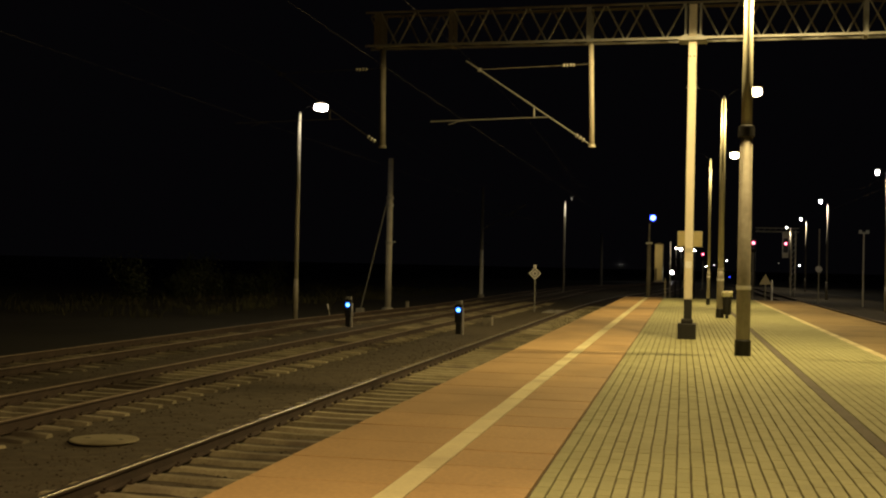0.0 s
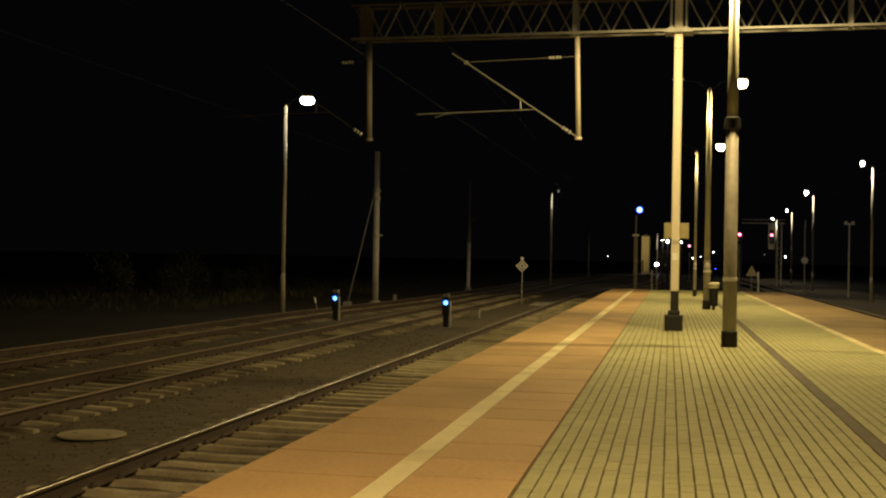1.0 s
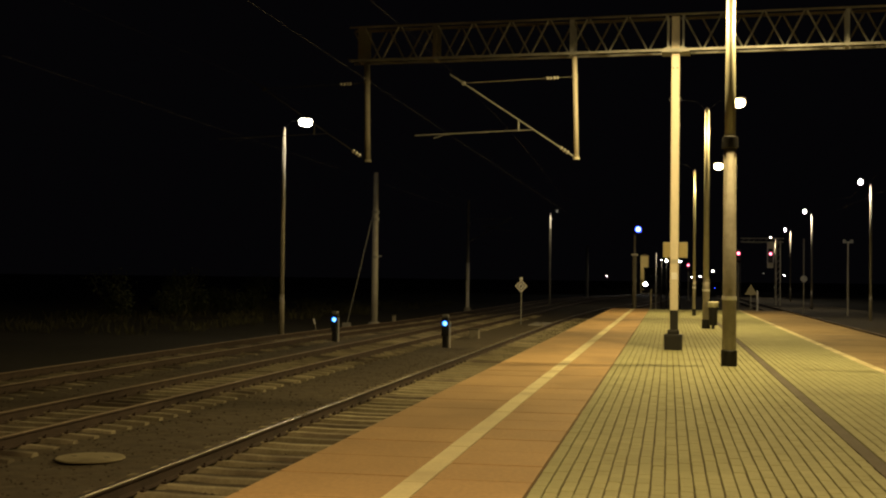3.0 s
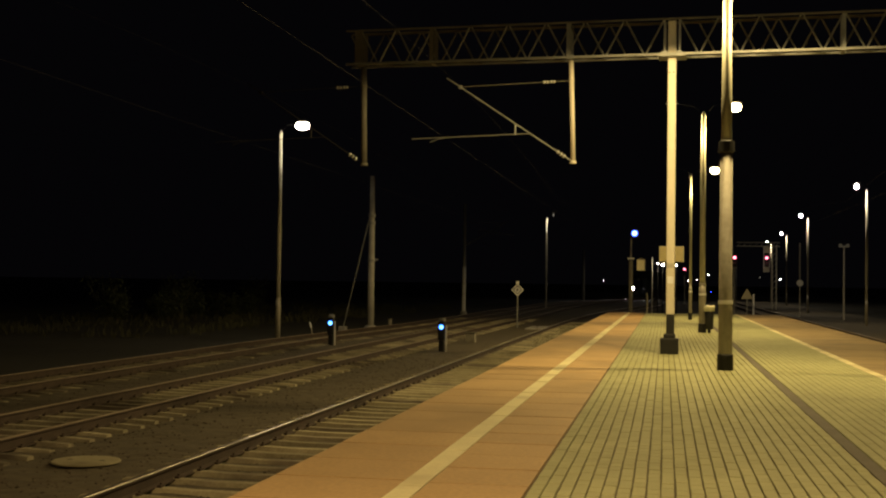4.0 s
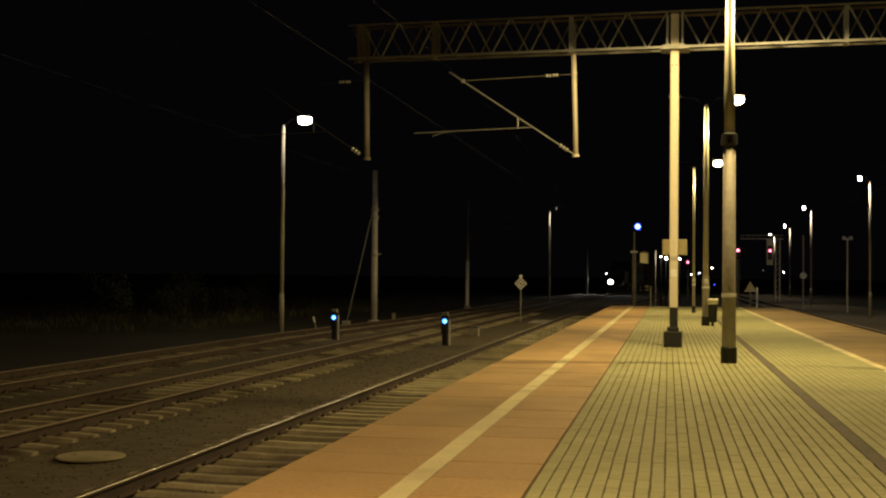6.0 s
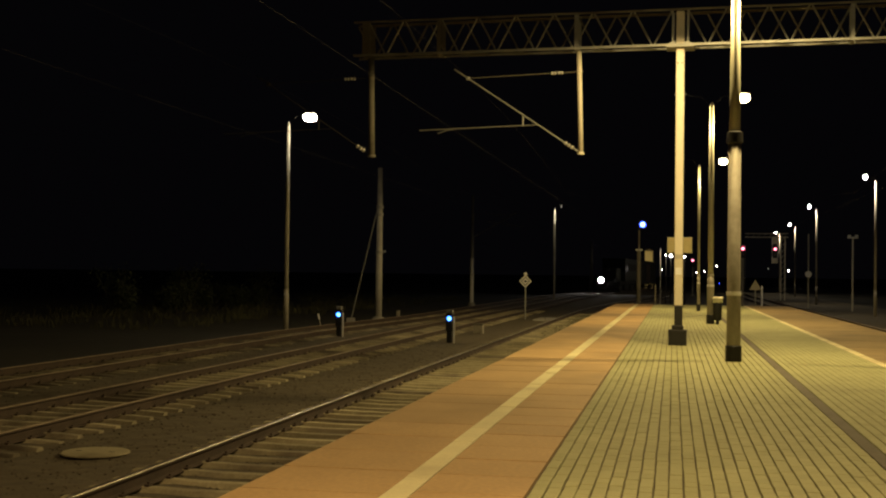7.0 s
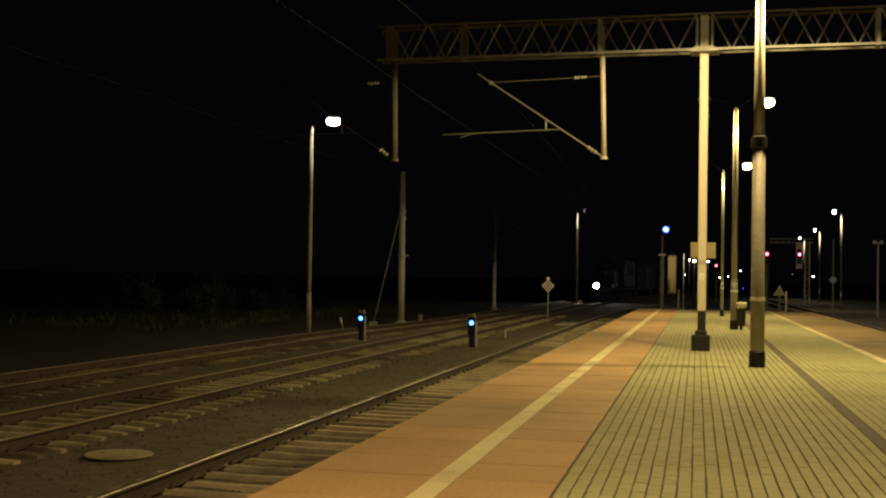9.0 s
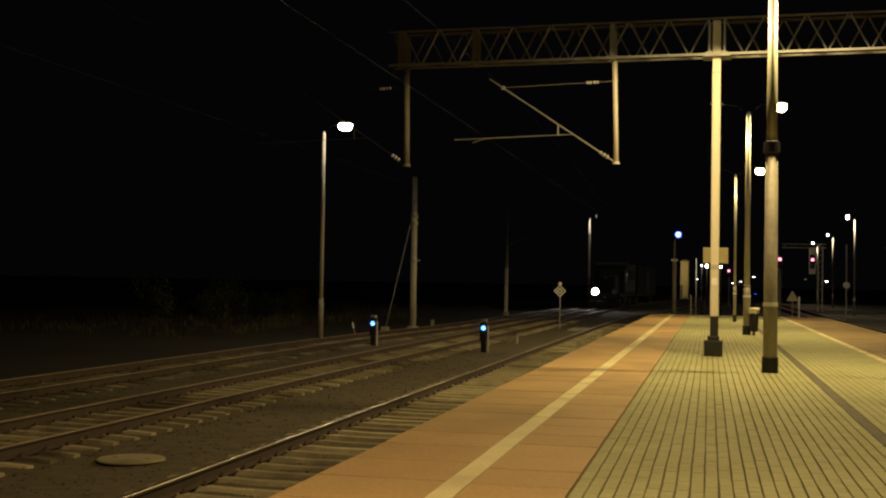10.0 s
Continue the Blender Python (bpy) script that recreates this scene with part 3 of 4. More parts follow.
for x, y, z in ((11.95, 75, 7.7), (11.95, 105, 7.62), (13.9, 143, 7.7), (14.65, 172, 7.75)):
    lamp_post((x, y, -0.8), z + 0.45, 0.6, (-1,), "lamp_far", "distant grey lamp post with a lit lamp", 0.10, LAMP_WATTS * 0.45, colour=WARM, size=0.09 if y > 120 else 0.115)
# white upper post puts the light on its top into the colour
lamp_post((-10.64, 107.9, -0.8), 8.25, 0.6, (1,), "lamp_dim", "distant lamp post, top whitened as if lit, with a dim shielded lamp", 0.10, 90.0, joint=6.9, upper="white", size=0.05, colour=WARM)

# ---- signals, masts and signs ----


def dwarf_signal(at, label):
    r = thing("dwarf_signal", at, label, "railway signal", "dwarf shunting signals")
    part("pedestal", boxed(-0.09, 0.09, -0.10, 0.10, -0.2, 0.36, bevel=0.02), "black", r)
    h = part("housing", boxed(-0.125, 0.125, -0.13, 0.13, 0.36, 0.98, bevel=0.05), "black", r)
    part("lens", lathe([(0.085, 0.0), (0.09, 0.02), (0.055, 0.045)], 16, None, (0, -0.131, 0.80), Matrix.Rotation(radians(90), 3, "X")), "lamp_dwarf", r, "glowing blue lens", smooth=True)
    # paler disc before the lens imitates the core of its glare
    part("bulb", lathe([(0.064, 0.046), (0.052, 0.06), (0.02, 0.068)], 14, None, (0.012, -0.131, 0.795), Matrix.Rotation(radians(90), 3, "X")), "core_cyan", r, "pale core of the blue glow, put on the lens")
    v = bmesh.new()
    for i in range(9):
        a0, a1 = math.pi * i / 9, math.pi * (i + 1) / 9
        q = [v.verts.new((0.13 * math.cos(a) * k, y, 0.80 + 0.13 * math.sin(a) * k)) for a, y, k in ((a0, -0.13, 1), (a1, -0.13, 1), (a1, -0.24, 1), (a0, -0.24, 1))]
        v.faces.new(q)
    bmesh.ops.solidify(v, geom=v.faces[:], thickness=0.008)
    part("visor", v, "black", h)
    part("cap", boxed(-0.105, 0.105, -0.11, 0.11, 0.98, 1.09, bevel=0.03), "galv", r, "grey metal cap")
    part("marker", boxed(0.145, 0.20, -0.15, -0.13, -0.1, 0.86, bevel=0.006), "white", r, "narrow white marker strip")
    return r


def round_mast(at, height, radius, label, rings=(), name="catenary_mast", paint="concrete"):
    r = thing(name, at, label, "mast", "overhead line masts")
    part("shaft", lathe([(radius, -0.2), (radius * 0.95, height * 0.4), (radius * 0.72, height)], 16), paint, r, smooth=True)
    part("footing", lathe([(radius * 1.9, -0.25), (radius * 1.9, 0.12), (radius * 1.5, 0.2)], 14), "concrete", r)
    for z in rings:
        part("collar", lathe([(radius * 1.12, z), (radius * 1.16, z + 0.05), (radius * 1.12, z + 0.14)], 16), "galv", r)
    return r


def signal_mast(at, lens_z, lamp, label, height=None, extra=()):
    """A colour-light signal: post, black backplate, lenses of which one glows."""
    r = thing("light_signal", at, label, "railway signal", "light signals")
    height = height or lens_z + 0.7
    part("post", lathe([(0.07, -0.2), (0.07, height - 0.6)], 12), "grey", r)
    part("base", boxed(-0.25, 0.25, -0.25, 0.25, -0.3, 0.12, bevel=0.03), "concrete", r)
    part("backplate", boxed(-0.22, 0.22, -0.17, -0.07, lens_z - 0.75, lens_z + 0.35, bevel=0.06), "black", r)
    for dz in (0.0, -0.45):
        lit = dz == 0
        part("lens", lathe([(0.13 if lit else 0.10, 0.0), (0.13 if lit else 0.10, 0.03), (0.07, 0.06)], 16, None, (0, -0.172, lens_z + dz), Matrix.Rotation(radians(90), 3, "X")), lamp if lit else "dead", r, "glowing lens" if lit else "dark lens", smooth=True)
    # pinkish disc paints the bleached core on the red lens
    part("bulb", lathe([(0.095, 0.061), (0.075, 0.08), (0.03, 0.09)], 14, None, (0, -0.172, lens_z), Matrix.Rotation(radians(90), 3, "X")), "core_red", r, "pale core of the red glow")
    part("ladder", bent(bmesh.new(), [(0.18, 0.12, 0), (0.18, 0.12, height - 0.8)], 0.015), "galv", r)
    return r


dwarf_signal((-11.78, 41.2, -0.76), "black dwarf shunting signal showing blue, beside the siding")
dwarf_signal((-7.32, 39.0, -0.74), "black dwarf shunting signal showing blue, between two tracks")

anchor = round_mast((-13.74, 54.78, -0.75), 7.3, 0.16, "pale concrete anchor mast with a slanting stay rod", (5.35, 5.0, 3.2))
part("stay_rod", tubed((-0.1, 0, 5.4), (-1.3, -0.1, 0.1), 0.03), "galv", anchor, "slanting steel stay rod")
part("stay_block", boxed(-1.5, -1.15, -0.3, 0.1, -0.15, 0.14, bevel=0.04), "concrete", anchor)
part("side_bracket", boxed(0.12, 0.32, -0.04, 0.04, 3.28, 3.36, bevel=0.01), "galv", anchor)
m2 = round_mast((-14.38, 85.1, -0.75), 8.0, 0.13, "distant dark overhead line mast with a pale lower part", (6.2,))
far_arm = thing("catenary_cantilever", (-14.38, 85.1, 0), "dim tube cantilever on a distant overhead line mast", "cantilever", "overhead line cantilevers")
part("main_tube", tubed((0.08, 0, 4.2), (3.2, 0, 6.0), 0.03), "galv", far_arm)
part("top_tie", tubed((0.08, 0, 5.9), (2.9, 0, 5.85), 0.015), "galv", far_arm)
part("steady_arm", tubed((1.1, 0, 5.35), (3.7, 0, 4.95), 0.022), "galv", far_arm)
part("insulator", lathe([(0.03, -0.07), (0.07, -0.03), (0.07, 0.03), (0.03, 0.07)], 12, None, (0.35, 0, 4.36), Vector((3.1, 0, 1.8)).to_track_quat("Z", "Y").to_matrix()), "porcelain", far_arm)
part("pale_sleeve", lathe([(0.135, 0.15), (0.135, 3.4), (0.125, 3.42)], 14), "white", m2, "pale painted lower part")
round_mast((-10.1, 150.0, -0.8), 6.6, 0.2, "dark weathered overhead line mast beside the curve", (4.0,))


def diamond_sign():
    r = thing("diamond_sign", (-7.37, 60.0, -0.72), "diamond railway sign with black and white frame on a pole", "railway sign")
    part("pole", lathe([(0.035, -0.1), (0.035, 2.3)], 10), "galv", r)
    for k, (half, mt, y) in enumerate(((0.32, "white", -0.055), (0.24, "black", -0.062), (0.17, "white", -0.069), (0.085, "black", -0.076))):
        b = bmesh.new()
        vs = [(0, half), (half, 0), (0, -half), (-half, 0)]
        f = [b.verts.new((x, y, 1.92 + z)) for x, z in vs]
        g = [b.verts.new((x, -0.04, 1.92 + z)) for x, z in vs]
        b.faces.new(f[::-1])
        b.faces.new(g)
        for i in range(4):
            b.faces.new((f[i], f[(i + 1) % 4], g[(i + 1) % 4], g[i]))
        bmesh.ops.recalc_face_normals(b, faces=b.faces[:])
        part(("plate", "frame", "field", "centre")[k], b, mt, r)
    part("top_plate", boxed(-0.08, 0.08, -0.06, -0.04, 2.22, 2.36, bevel=0.008), "white", r, "small square plate above the diamond")
    return r


diamond_sign()


def manhole():
    r = thing("manhole_lid", (-7.06, 13.74, -0.73), "round pale concrete manhole lid lying in the ballast", "manhole lid")
    # ballast-dark ring paints the shadow under the lid's front lip
    part("ring", lathe([(0.36, -0.2), (0.36, 0.0), (0.35, 0.004)], 36), "ballast", r, "dark ring under the lid, coloured as the lip's shadow")
    part("lid", lathe([(0.40, 0.005), (0.425, 0.012), (0.42, 0.026), (0.39, 0.031)], 36), "lid", r)
    for s in (-0.22, 0.22):
        part("lifting_slot", boxed(s - 0.035, s + 0.035, -0.012, 0.012, 0.0312, 0.0335), "black", r)


manhole()
for x, y, w, h in ((-7.33, 45.1, 0.36, 0.40), (-8.15, 43.6, 0.26, 0.22), (-14.3, 61.3, 0.16, 0.34)):
    r = thing("cable_box", (x, y, -0.76), "small weathered concrete cable box in the ballast", "cable box", "cable boxes")
    part("body", boxed(-w / 2, w / 2, -w / 2, w / 2, -0.1, h - 0.05, bevel=0.015), "post_grey", r)
    part("lid", boxed(-w / 2 - 0.02, w / 2 + 0.02, -w / 2 - 0.02, w / 2 + 0.02, h - 0.05, h, bevel=0.012), "weathered", r)
slab_ = thing("crossing_slab", (-6.35, 60.0, -0.74), "pale concrete slab lying between two tracks", "concrete slab")
part("slab", boxed(-0.45, 0.45, -1.6, 1.6, -0.1, 0.06, bevel=0.015), "concrete", slab_)
part("lifting_eye", bent(bmesh.new(), [(-0.06, 0, 0.05), (-0.03, 0, 0.11), (0.03, 0, 0.11), (0.06, 0, 0.05)], 0.01), "rust", slab_)
stub = thing("marker_post", (-15.6, 51.5, -0.8), "short leaning white marker post in the grass", "marker post")
part("post", tubed((0, 0, -0.1), (-0.08, 0, 0.3), 0.02), "grey", stub)
part("head", tubed((-0.07, 0, 0.22), (-0.13, 0, 0.46), 0.045), "white", stub)

# platform end: blue signal mast, hut, boards
bm_ = thing("signal_mast", (-1.95, 69.5, -0.8), "slim dark mast at the platform end carrying a blue signal lamp", "railway signal", "light signals")
part("post", lathe([(0.125, -0.2), (0.115, 3.6), (0.10, 3.75), (0.05, 3.8), (0.045, 5.0)], 14), "weathered", bm_)
part("crossbar", boxed(-0.2, 0.2, -0.05, 0.05, 3.78, 3.9, bevel=0.015), "galv", bm_)
part("lamp_bracket", bent(bmesh.new(), [(0, 0, 4.9), (0.1, -0.05, 5.1), (0.2, -0.1, 5.3)], 0.02), "black", bm_)
part("lamp_housing", boxed(-0.02, 0.42, -0.2, 0.05, 5.07, 5.53, bevel=0.05), "black", bm_)
part("lens", lathe([(0.17, 0.0), (0.17, 0.03), (0.08, 0.07)], 18, None, (0.2, -0.202, 5.3), Matrix.Rotation(radians(90), 3, "X")), "lamp_blue", bm_, "glowing deep blue lens", smooth=True)
# whitish disc paints the bleached core on the blue lens
part("bulb", lathe([(0.13, 0.052), (0.12, 0.075), (0.06, 0.09)], 16, None, (0.2, -0.202, 5.3), Matrix.Rotation(radians(90), 3, "X")), "core_blue", bm_, "pale bluish core of the glow")

hut = thing("trackside_house", (-4.19, 214.0, -0.86), "tall narrow pale yellow trackside house lit by an added floodlight", "house")
part("plinth", boxed(-0.78, 0.78, -1.4, 1.4, -0.2, 0.4, bevel=0.03), "concrete", hut)
part("wall", boxed(-0.73, 0.73, -1.3, 1.3, 0.4, 6.72, bevel=0.03), "wall", hut)
rf = bmesh.new()
lo_ = [rf.verts.new(c) for c in ((-0.86, -1.5, 6.72), (0.86, -1.5, 6.72), (0, -1.5, 7.08), (-0.86, 1.5, 6.72), (0.86, 1.5, 6.72), (0, 1.5, 7.08))]
for q in ((0, 1, 2), (5, 4, 3), (0, 2, 5, 3), (1, 4, 5, 2), (0, 3, 4, 1)):
    rf.faces.new([lo_[k] for k in q])
bmesh.ops.recalc_face_normals(rf, faces=rf.faces[:])
part("roof", rf, "weathered", hut)
dr = part("door", boxed(-0.68, -0.36, -1.34, -1.30, 0.4, 2.5, bevel=0.01), "weathered", hut, "narrow dark door")
part("door_handle", boxed(-0.44, -0.40, -1.38, -1.34, 1.3, 1.42), "galv", dr)
part("downpipe", tubed((0.66, -1.36, -0.1), (0.66, -1.36, 6.7), 0.045), "weathered", hut)
# post and floodlight are added only to brighten the house front
fl = thing("floodlight_post", (-5.25, 207.5, -0.86), "added slim dark post with a floodlight to brighten the house", "lamp post")
part("post", lathe([(0.06, -0.1), (0.05, 5.3)], 10), "black", fl)
part("hood", boxed(-0.25, 0.25, -0.12, 0.14, 5.25, 5.5, bevel=0.03), "black", fl)
L = bpy.data.lights.new("added_house_light", "SPOT")
L.shadow_soft_size, L.energy, L.color, L.spot_size, L.spot_blend = 0.1, 300.0, SODIUM, radians(100), 0.6
new("added_house_light", L).matrix_basis = look((-5.25, 207.75, 4.5), (-4.19, 212.7, 2.9))

brd = thing("notice_board", (0.37, 62.5, 0), "yellowish notice board on a post at the platform end", "notice board")
part("post", lathe([(0.05, 0.0), (0.05, 3.5)], 10, None, (-0.05, 0.10, 0)), "galv", brd)
part("panel", boxed(-0.66, 0.56, -0.03, 0.03, 2.76, 3.54, bevel=0.012), "board", brd)
part("frame", boxed(-0.68, 0.58, 0.031, 0.048, 2.74, 3.56, bevel=0.005), "galv", brd)


def litter_bin():
    r = thing("litter_bin", (1.44, 39.96, 0), "black litter bin with a pale yellow liner, beside a lamp post", "litter bin")
    part("body", lathe([(0.12, 0.12), (0.135, 0.16), (0.15, 0.80), (0.135, 0.82)], 18), "black", r, smooth=True)
    part("foot", lathe([(0.05, 0.0), (0.05, 0.14)], 10), "black", r)
    b = bmesh.new()
    rng = random.Random(2)
    prof = [(0.158, 0.72), (0.17, 0.77), (0.17, 0.85), (0.14, 0.89), (0.08, 0.87)]
    lathe(prof, 14, b)
    for v in b.verts:
        v.co += Vector((rng.uniform(-0.02, 0.02), rng.uniform(-0.02, 0.02), rng.uniform(-0.03, 0.03)))
    part("liner", b, "bin", r, "crumpled pale liner folded over the rim", smooth=True)
    return r


litter_bin()
signal_mast((2.2, 140.0, -0.8), 4.15, "lamp_red", "distant light signal on a grey post showing red")
signal_mast((5.48, 98.0, -0.8), 4.6, "lamp_red", "light signal beyond the platform end showing red")

# signal bridge with the third red lamp
gb = thing("signal_bridge", (10.5, 120.0, -0.8), "lattice signal bridge with a hanging signal showing red", "signal bridge")
for dx in (-0.2, 0.2):
    for dy in (-0.2, 0.2):
        part("leg", boxed(dx - 0.04, dx + 0.04, dy - 0.04, dy + 0.04, -0.2, 6.4), "cream", gb)
for i in range(11):
    z = 0.3 + i * 0.55
    part("lacing", tubed((-0.2, -0.2, z), (0.2, -0.2, z + 0.5), 0.025, seg=6), "cream", gb)
for z in (6.2, 6.55):
    part("beam_chord", boxed(-3.6, 0.5, -0.2, -0.12, z, z + 0.08), "cream", gb)
for i in range(7):
    part("beam_lacing", tubed((-3.5 + i * 0.55, -0.16, 6.24), (-3.22 + i * 0.55, -0.16, 6.6), 0.02, seg=6), "cream", gb)
part("hanger", boxed(-1.05, -0.45, -0.18, -0.12, 3.7, 6.2, bevel=0.01), "cream", gb)
part("signal_head", boxed(-0.98, -0.52, -0.36, -0.19, 4.2, 5.6, bevel=0.06), "black", gb)
part("lens", lathe([(0.14, 0.0), (0.14, 0.03), (0.07, 0.06)], 16, None, (-0.75, -0.362, 5.08), Matrix.Rotation(radians(90), 3, "X")), "lamp_red", gb, "glowing red lens")
# pale disc as the painted core of this lamp's glare
part("bulb", lathe([(0.095, 0.061), (0.075, 0.08), (0.03, 0.09)], 14, None, (-0.75, -0.362, 5.08), Matrix.Rotation(radians(90), 3, "X")), "core_red", gb, "pale core of the red glow")
for x_ in (-1.03, -0.47):
    part("head_frame", boxed(x_ - 0.03, x_ + 0.03, -0.4, -0.18, 4.1, 6.2), "white", gb, "pale frame round the signal")
part("lens", lathe([(0.10, 0.0), (0.10, 0.03), (0.07, 0.06)], 16, None, (-0.75, -0.362, 4.55), Matrix.Rotation(radians(90), 3, "X")), "dead", gb, "dark lens")

tri = thing("triangle_sign", (4.95, 75.0, -0.8), "pale triangular warning sign on a short post", "warning sign")
part("post", lathe([(0.04, -0.1), (0.04, 1.9)], 10), "galv", tri)
b = bmesh.new()
lo = [b.verts.new(c) for c in ((-0.36, -0.05, 1.55), (0.36, -0.05, 1.55), (0, -0.05, 2.2))]
hi = [b.verts.new((v.co.x, -0.07, v.co.z)) for v in lo]
b.faces.new(lo)
b.faces.new(hi[::-1])
for i in range(3):
    b.faces.new((lo[i], hi[i], hi[(i + 1) % 3], lo[(i + 1) % 3]))
bmesh.ops.recalc_face_normals(b, faces=b.faces[:])
part("plate", b, "grey", tri)
wp = thing("marker_post", (5.55, 78.0, -0.8), "short pale marker post beyond the platform end", "marker post")
part("post", lathe([(0.06, -0.1), (0.06, 1.75), (0.03, 1.8)], 10), "white", wp)
xp = thing("marker_board", (9.9, 92.0, -0.8), "slim post with a small pale lineside board", "railway sign")
part("post", lathe([(0.05, -0.1), (0.05, 5.6)], 10), "grey", xp)
part("board", lathe([(0.24, 0.0), (0.25, 0.015), (0.24, 0.03)], 20, None, (0, -0.05, 2.6), Matrix.Rotation(radians(90), 3, "X")), "white", xp, "round pale plate")
tp = thing("floodlight_post", (12.2, 86.0, -0.8), "slim unlit post with a crossbar head", "lamp post")
part("post", lathe([(0.07, -0.1), (0.05, 5.1)], 10), "grey", tp)
part("crossbar", boxed(-0.35, 0.35, -0.05, 0.05, 5.1, 5.22, bevel=0.02), "galv", tp)
for s_ in (-1, 1):
    part("floodlight", boxed(s_ * 0.24 - 0.1, s_ * 0.24 + 0.1, -0.12, 0.06, 5.22, 5.34, bevel=0.02), "galv", tp)

# lamps far down the line
for x, y, z, lamp, rad in ((-0.60, 100, 3.3, "lamp_far", 0.05), (-0.19, 100, 3.2, "lamp_far", 0.13), (0.92, 100, 3.15, "lamp_far", 0.08), (-2.8, 300, 3.0, "lamp_far", 0.10), (0.6, 300, 3.0, "lamp_far", 0.10),
                           (5.6, 300, 2.4, "lamp_far", 0.12), (6.3, 300, 2.7, "lamp_far", 0.08), (7.6, 300, 2.7, "lamp_far", 0.08), (9.2, 260, 3.7, "lamp_far", 0.12), (9.7, 260, 0.1, "lamp_blue", 0.10), (-15.3, 300, 2.4, "lamp_far", 0.08),
                           (24.0, 260, 2.9, "lamp_far", 0.16), (19.8, 260, 3.3, "lamp_dim", 0.15)):
    rad *= 0.75
    r = thing("distant_lamp", (x, y, -0.86), "far-off lit yard lamp on a thin post", "lamp", "distant yard lamps")
    part("post", lathe([(0.06, 0.0), (0.05, z + 0.86 - rad)], 8), "black", r)
    part("globe", lathe([(rad * 0.4, -rad * 0.9), (rad, -rad * 0.3), (rad, rad * 0.3), (rad * 0.4, rad * 0.9)], 12, None, (0, 0, z + 0.86)), lamp, r, "glowing lamp globe", smooth=True)
    if y < 150 and rad > 0.09:
        L = bpy.data.lights.new("yard_light", "POINT")
        L.shadow_soft_size, L.energy, L.color = 0.1, 60.0, WARM
        new("yard_light", L).matrix_basis = Matrix.Translation((x, y - 0.5, z))
bp = thing("marker_post", (-0.93, 64.5, 0), "short grey bollard post at the end of the platform", "marker post")
part("post", lathe([(0.04, 0.0), (0.04, 1.05), (0.02, 1.1)], 10), "weathered", bp)
part("foot_plate", boxed(-0.1, 0.1, -0.1, 0.1, 0.0, 0.02, bevel=0.004), "galv", bp)
sp = thing("marker_post", (-1.05, 100.0, -0.86), "slim pale post far behind the platform end", "marker post")
part("post", lathe([(0.06, -0.1), (0.05, 4.7)], 10), "grey", sp)

# ---- vegetation beside the siding ----


def bush(at, size, seed):
    rng = random.Random(seed)
    r = thing("bush", at, "sparse dark green bush beside the siding", "bush", "bushes beside the siding")
    v, f = [], []
    for i in range(9):
        a, lean = rng.uniform(0, 6.28), rng.uniform(0.1, 0.6)
        h = size * rng.uniform(0.6, 1.0)
        tip = Vector((math.cos(a) * lean * h, math.sin(a) * lean * h, h))
        part("stem", tubed((math.cos(a) * 0.06, math.sin(a) * 0.06, -0.1), tip, 0.022, 0.006, 6), "bark", r)
        for k in range(170):
            u = rng.uniform(0.25, 1.05)
            c = tip * u + Vector((rng.gauss(0, 0.16), rng.gauss(0, 0.16), rng.gauss(0, 0.13))) * size * 0.7
            d = Vector((rng.uniform(-1, 1), rng.uniform(-1, 1), rng.uniform(-0.6, 0.9))).normalized()
            e = d.cross(Vector((rng.uniform(-1, 1), rng.uniform(-1, 1), 1))).normalized()
            l = rng.uniform(0.05, 0.10)
            n = len(v)
            v += [c - d * l, c + e * l * 0.45, c + d * l, c - e * l * 0.45]
            f.append((n, n + 1, n + 2, n + 3))
    me = bpy.data.meshes.new("foliage")
    me.from_pydata(v, [], f)
    me.materials.append(M["leaf"])
    ob = new("foliage", me)
    ob.parent = r
    return r


BUSHES = [bush((-27.0, 62.0, -0.85), 1.6, 1), bush((-28.5, 66.5, -0.85), 2.6, 2), bush((-26.8, 71.0, -0.85), 1.4, 3)]
rng = random.Random(12)
for i in range(8):
    y = 58 + i * 3.1
    copy_thing(BUSHES[i % 3], pose(-28.0 + rng.uniform(-2.5, 2.0), y + rng.uniform(-0.8, 0.8), -0.85, 0, 0, rng.uniform(0, 360)))


def grass():
    rng = random.Random(5)
    v, f = [], []
    def blade(x, y, z, h, w):
        a, lean = rng.uniform(0, 6.28), rng.uniform(0, 0.5)
        n = len(v)
        dx, dy = math.cos(a) * w, math.sin(a) * w
        tx, ty = math.cos(a + 1.3) * lean * h, math.sin(a + 1.3) * lean * h
        v.extend([(x - dx, y - dy, z), (x + dx, y + dy, z), (x + tx * 0.4 + dx * 0.6, y + ty * 0.4 + dy * 0.6, z + h * 0.6), (x + tx, y + ty, z + h)])
        f.append((n, n + 1, n + 2, n + 3))
    for i in range(14000):
        x, y = rng.uniform(-34, -18.5), rng.uniform(44, 110)
        if noise.noise((x * 0.5, y * 0.3, 1)) > 0.05:
            blade(x, y, -0.88, rng.uniform(0.15, 0.55), 0.012)
    # weeds along the foot of the platform
    for i in range(20000):
        y = rng.uniform(22, 66)
        x = -3.08 - abs(rng.gauss(0, 0.15 + 0.028 * (y - 22)))
        if noise.noise((x, y * 0.6, 7)) > -0.1:
            blade(x, y, -0.78, rng.uniform(0.04, 0.17), 0.012)
    me = bpy.data.meshes.new("grass")
    me.from_pydata(v, [], f)
    me.materials.append(M["grass"])
    tagged(new("grass", me), "dry tufts of grass and weeds beside the tracks", "grass", kind="stuff")


grass()

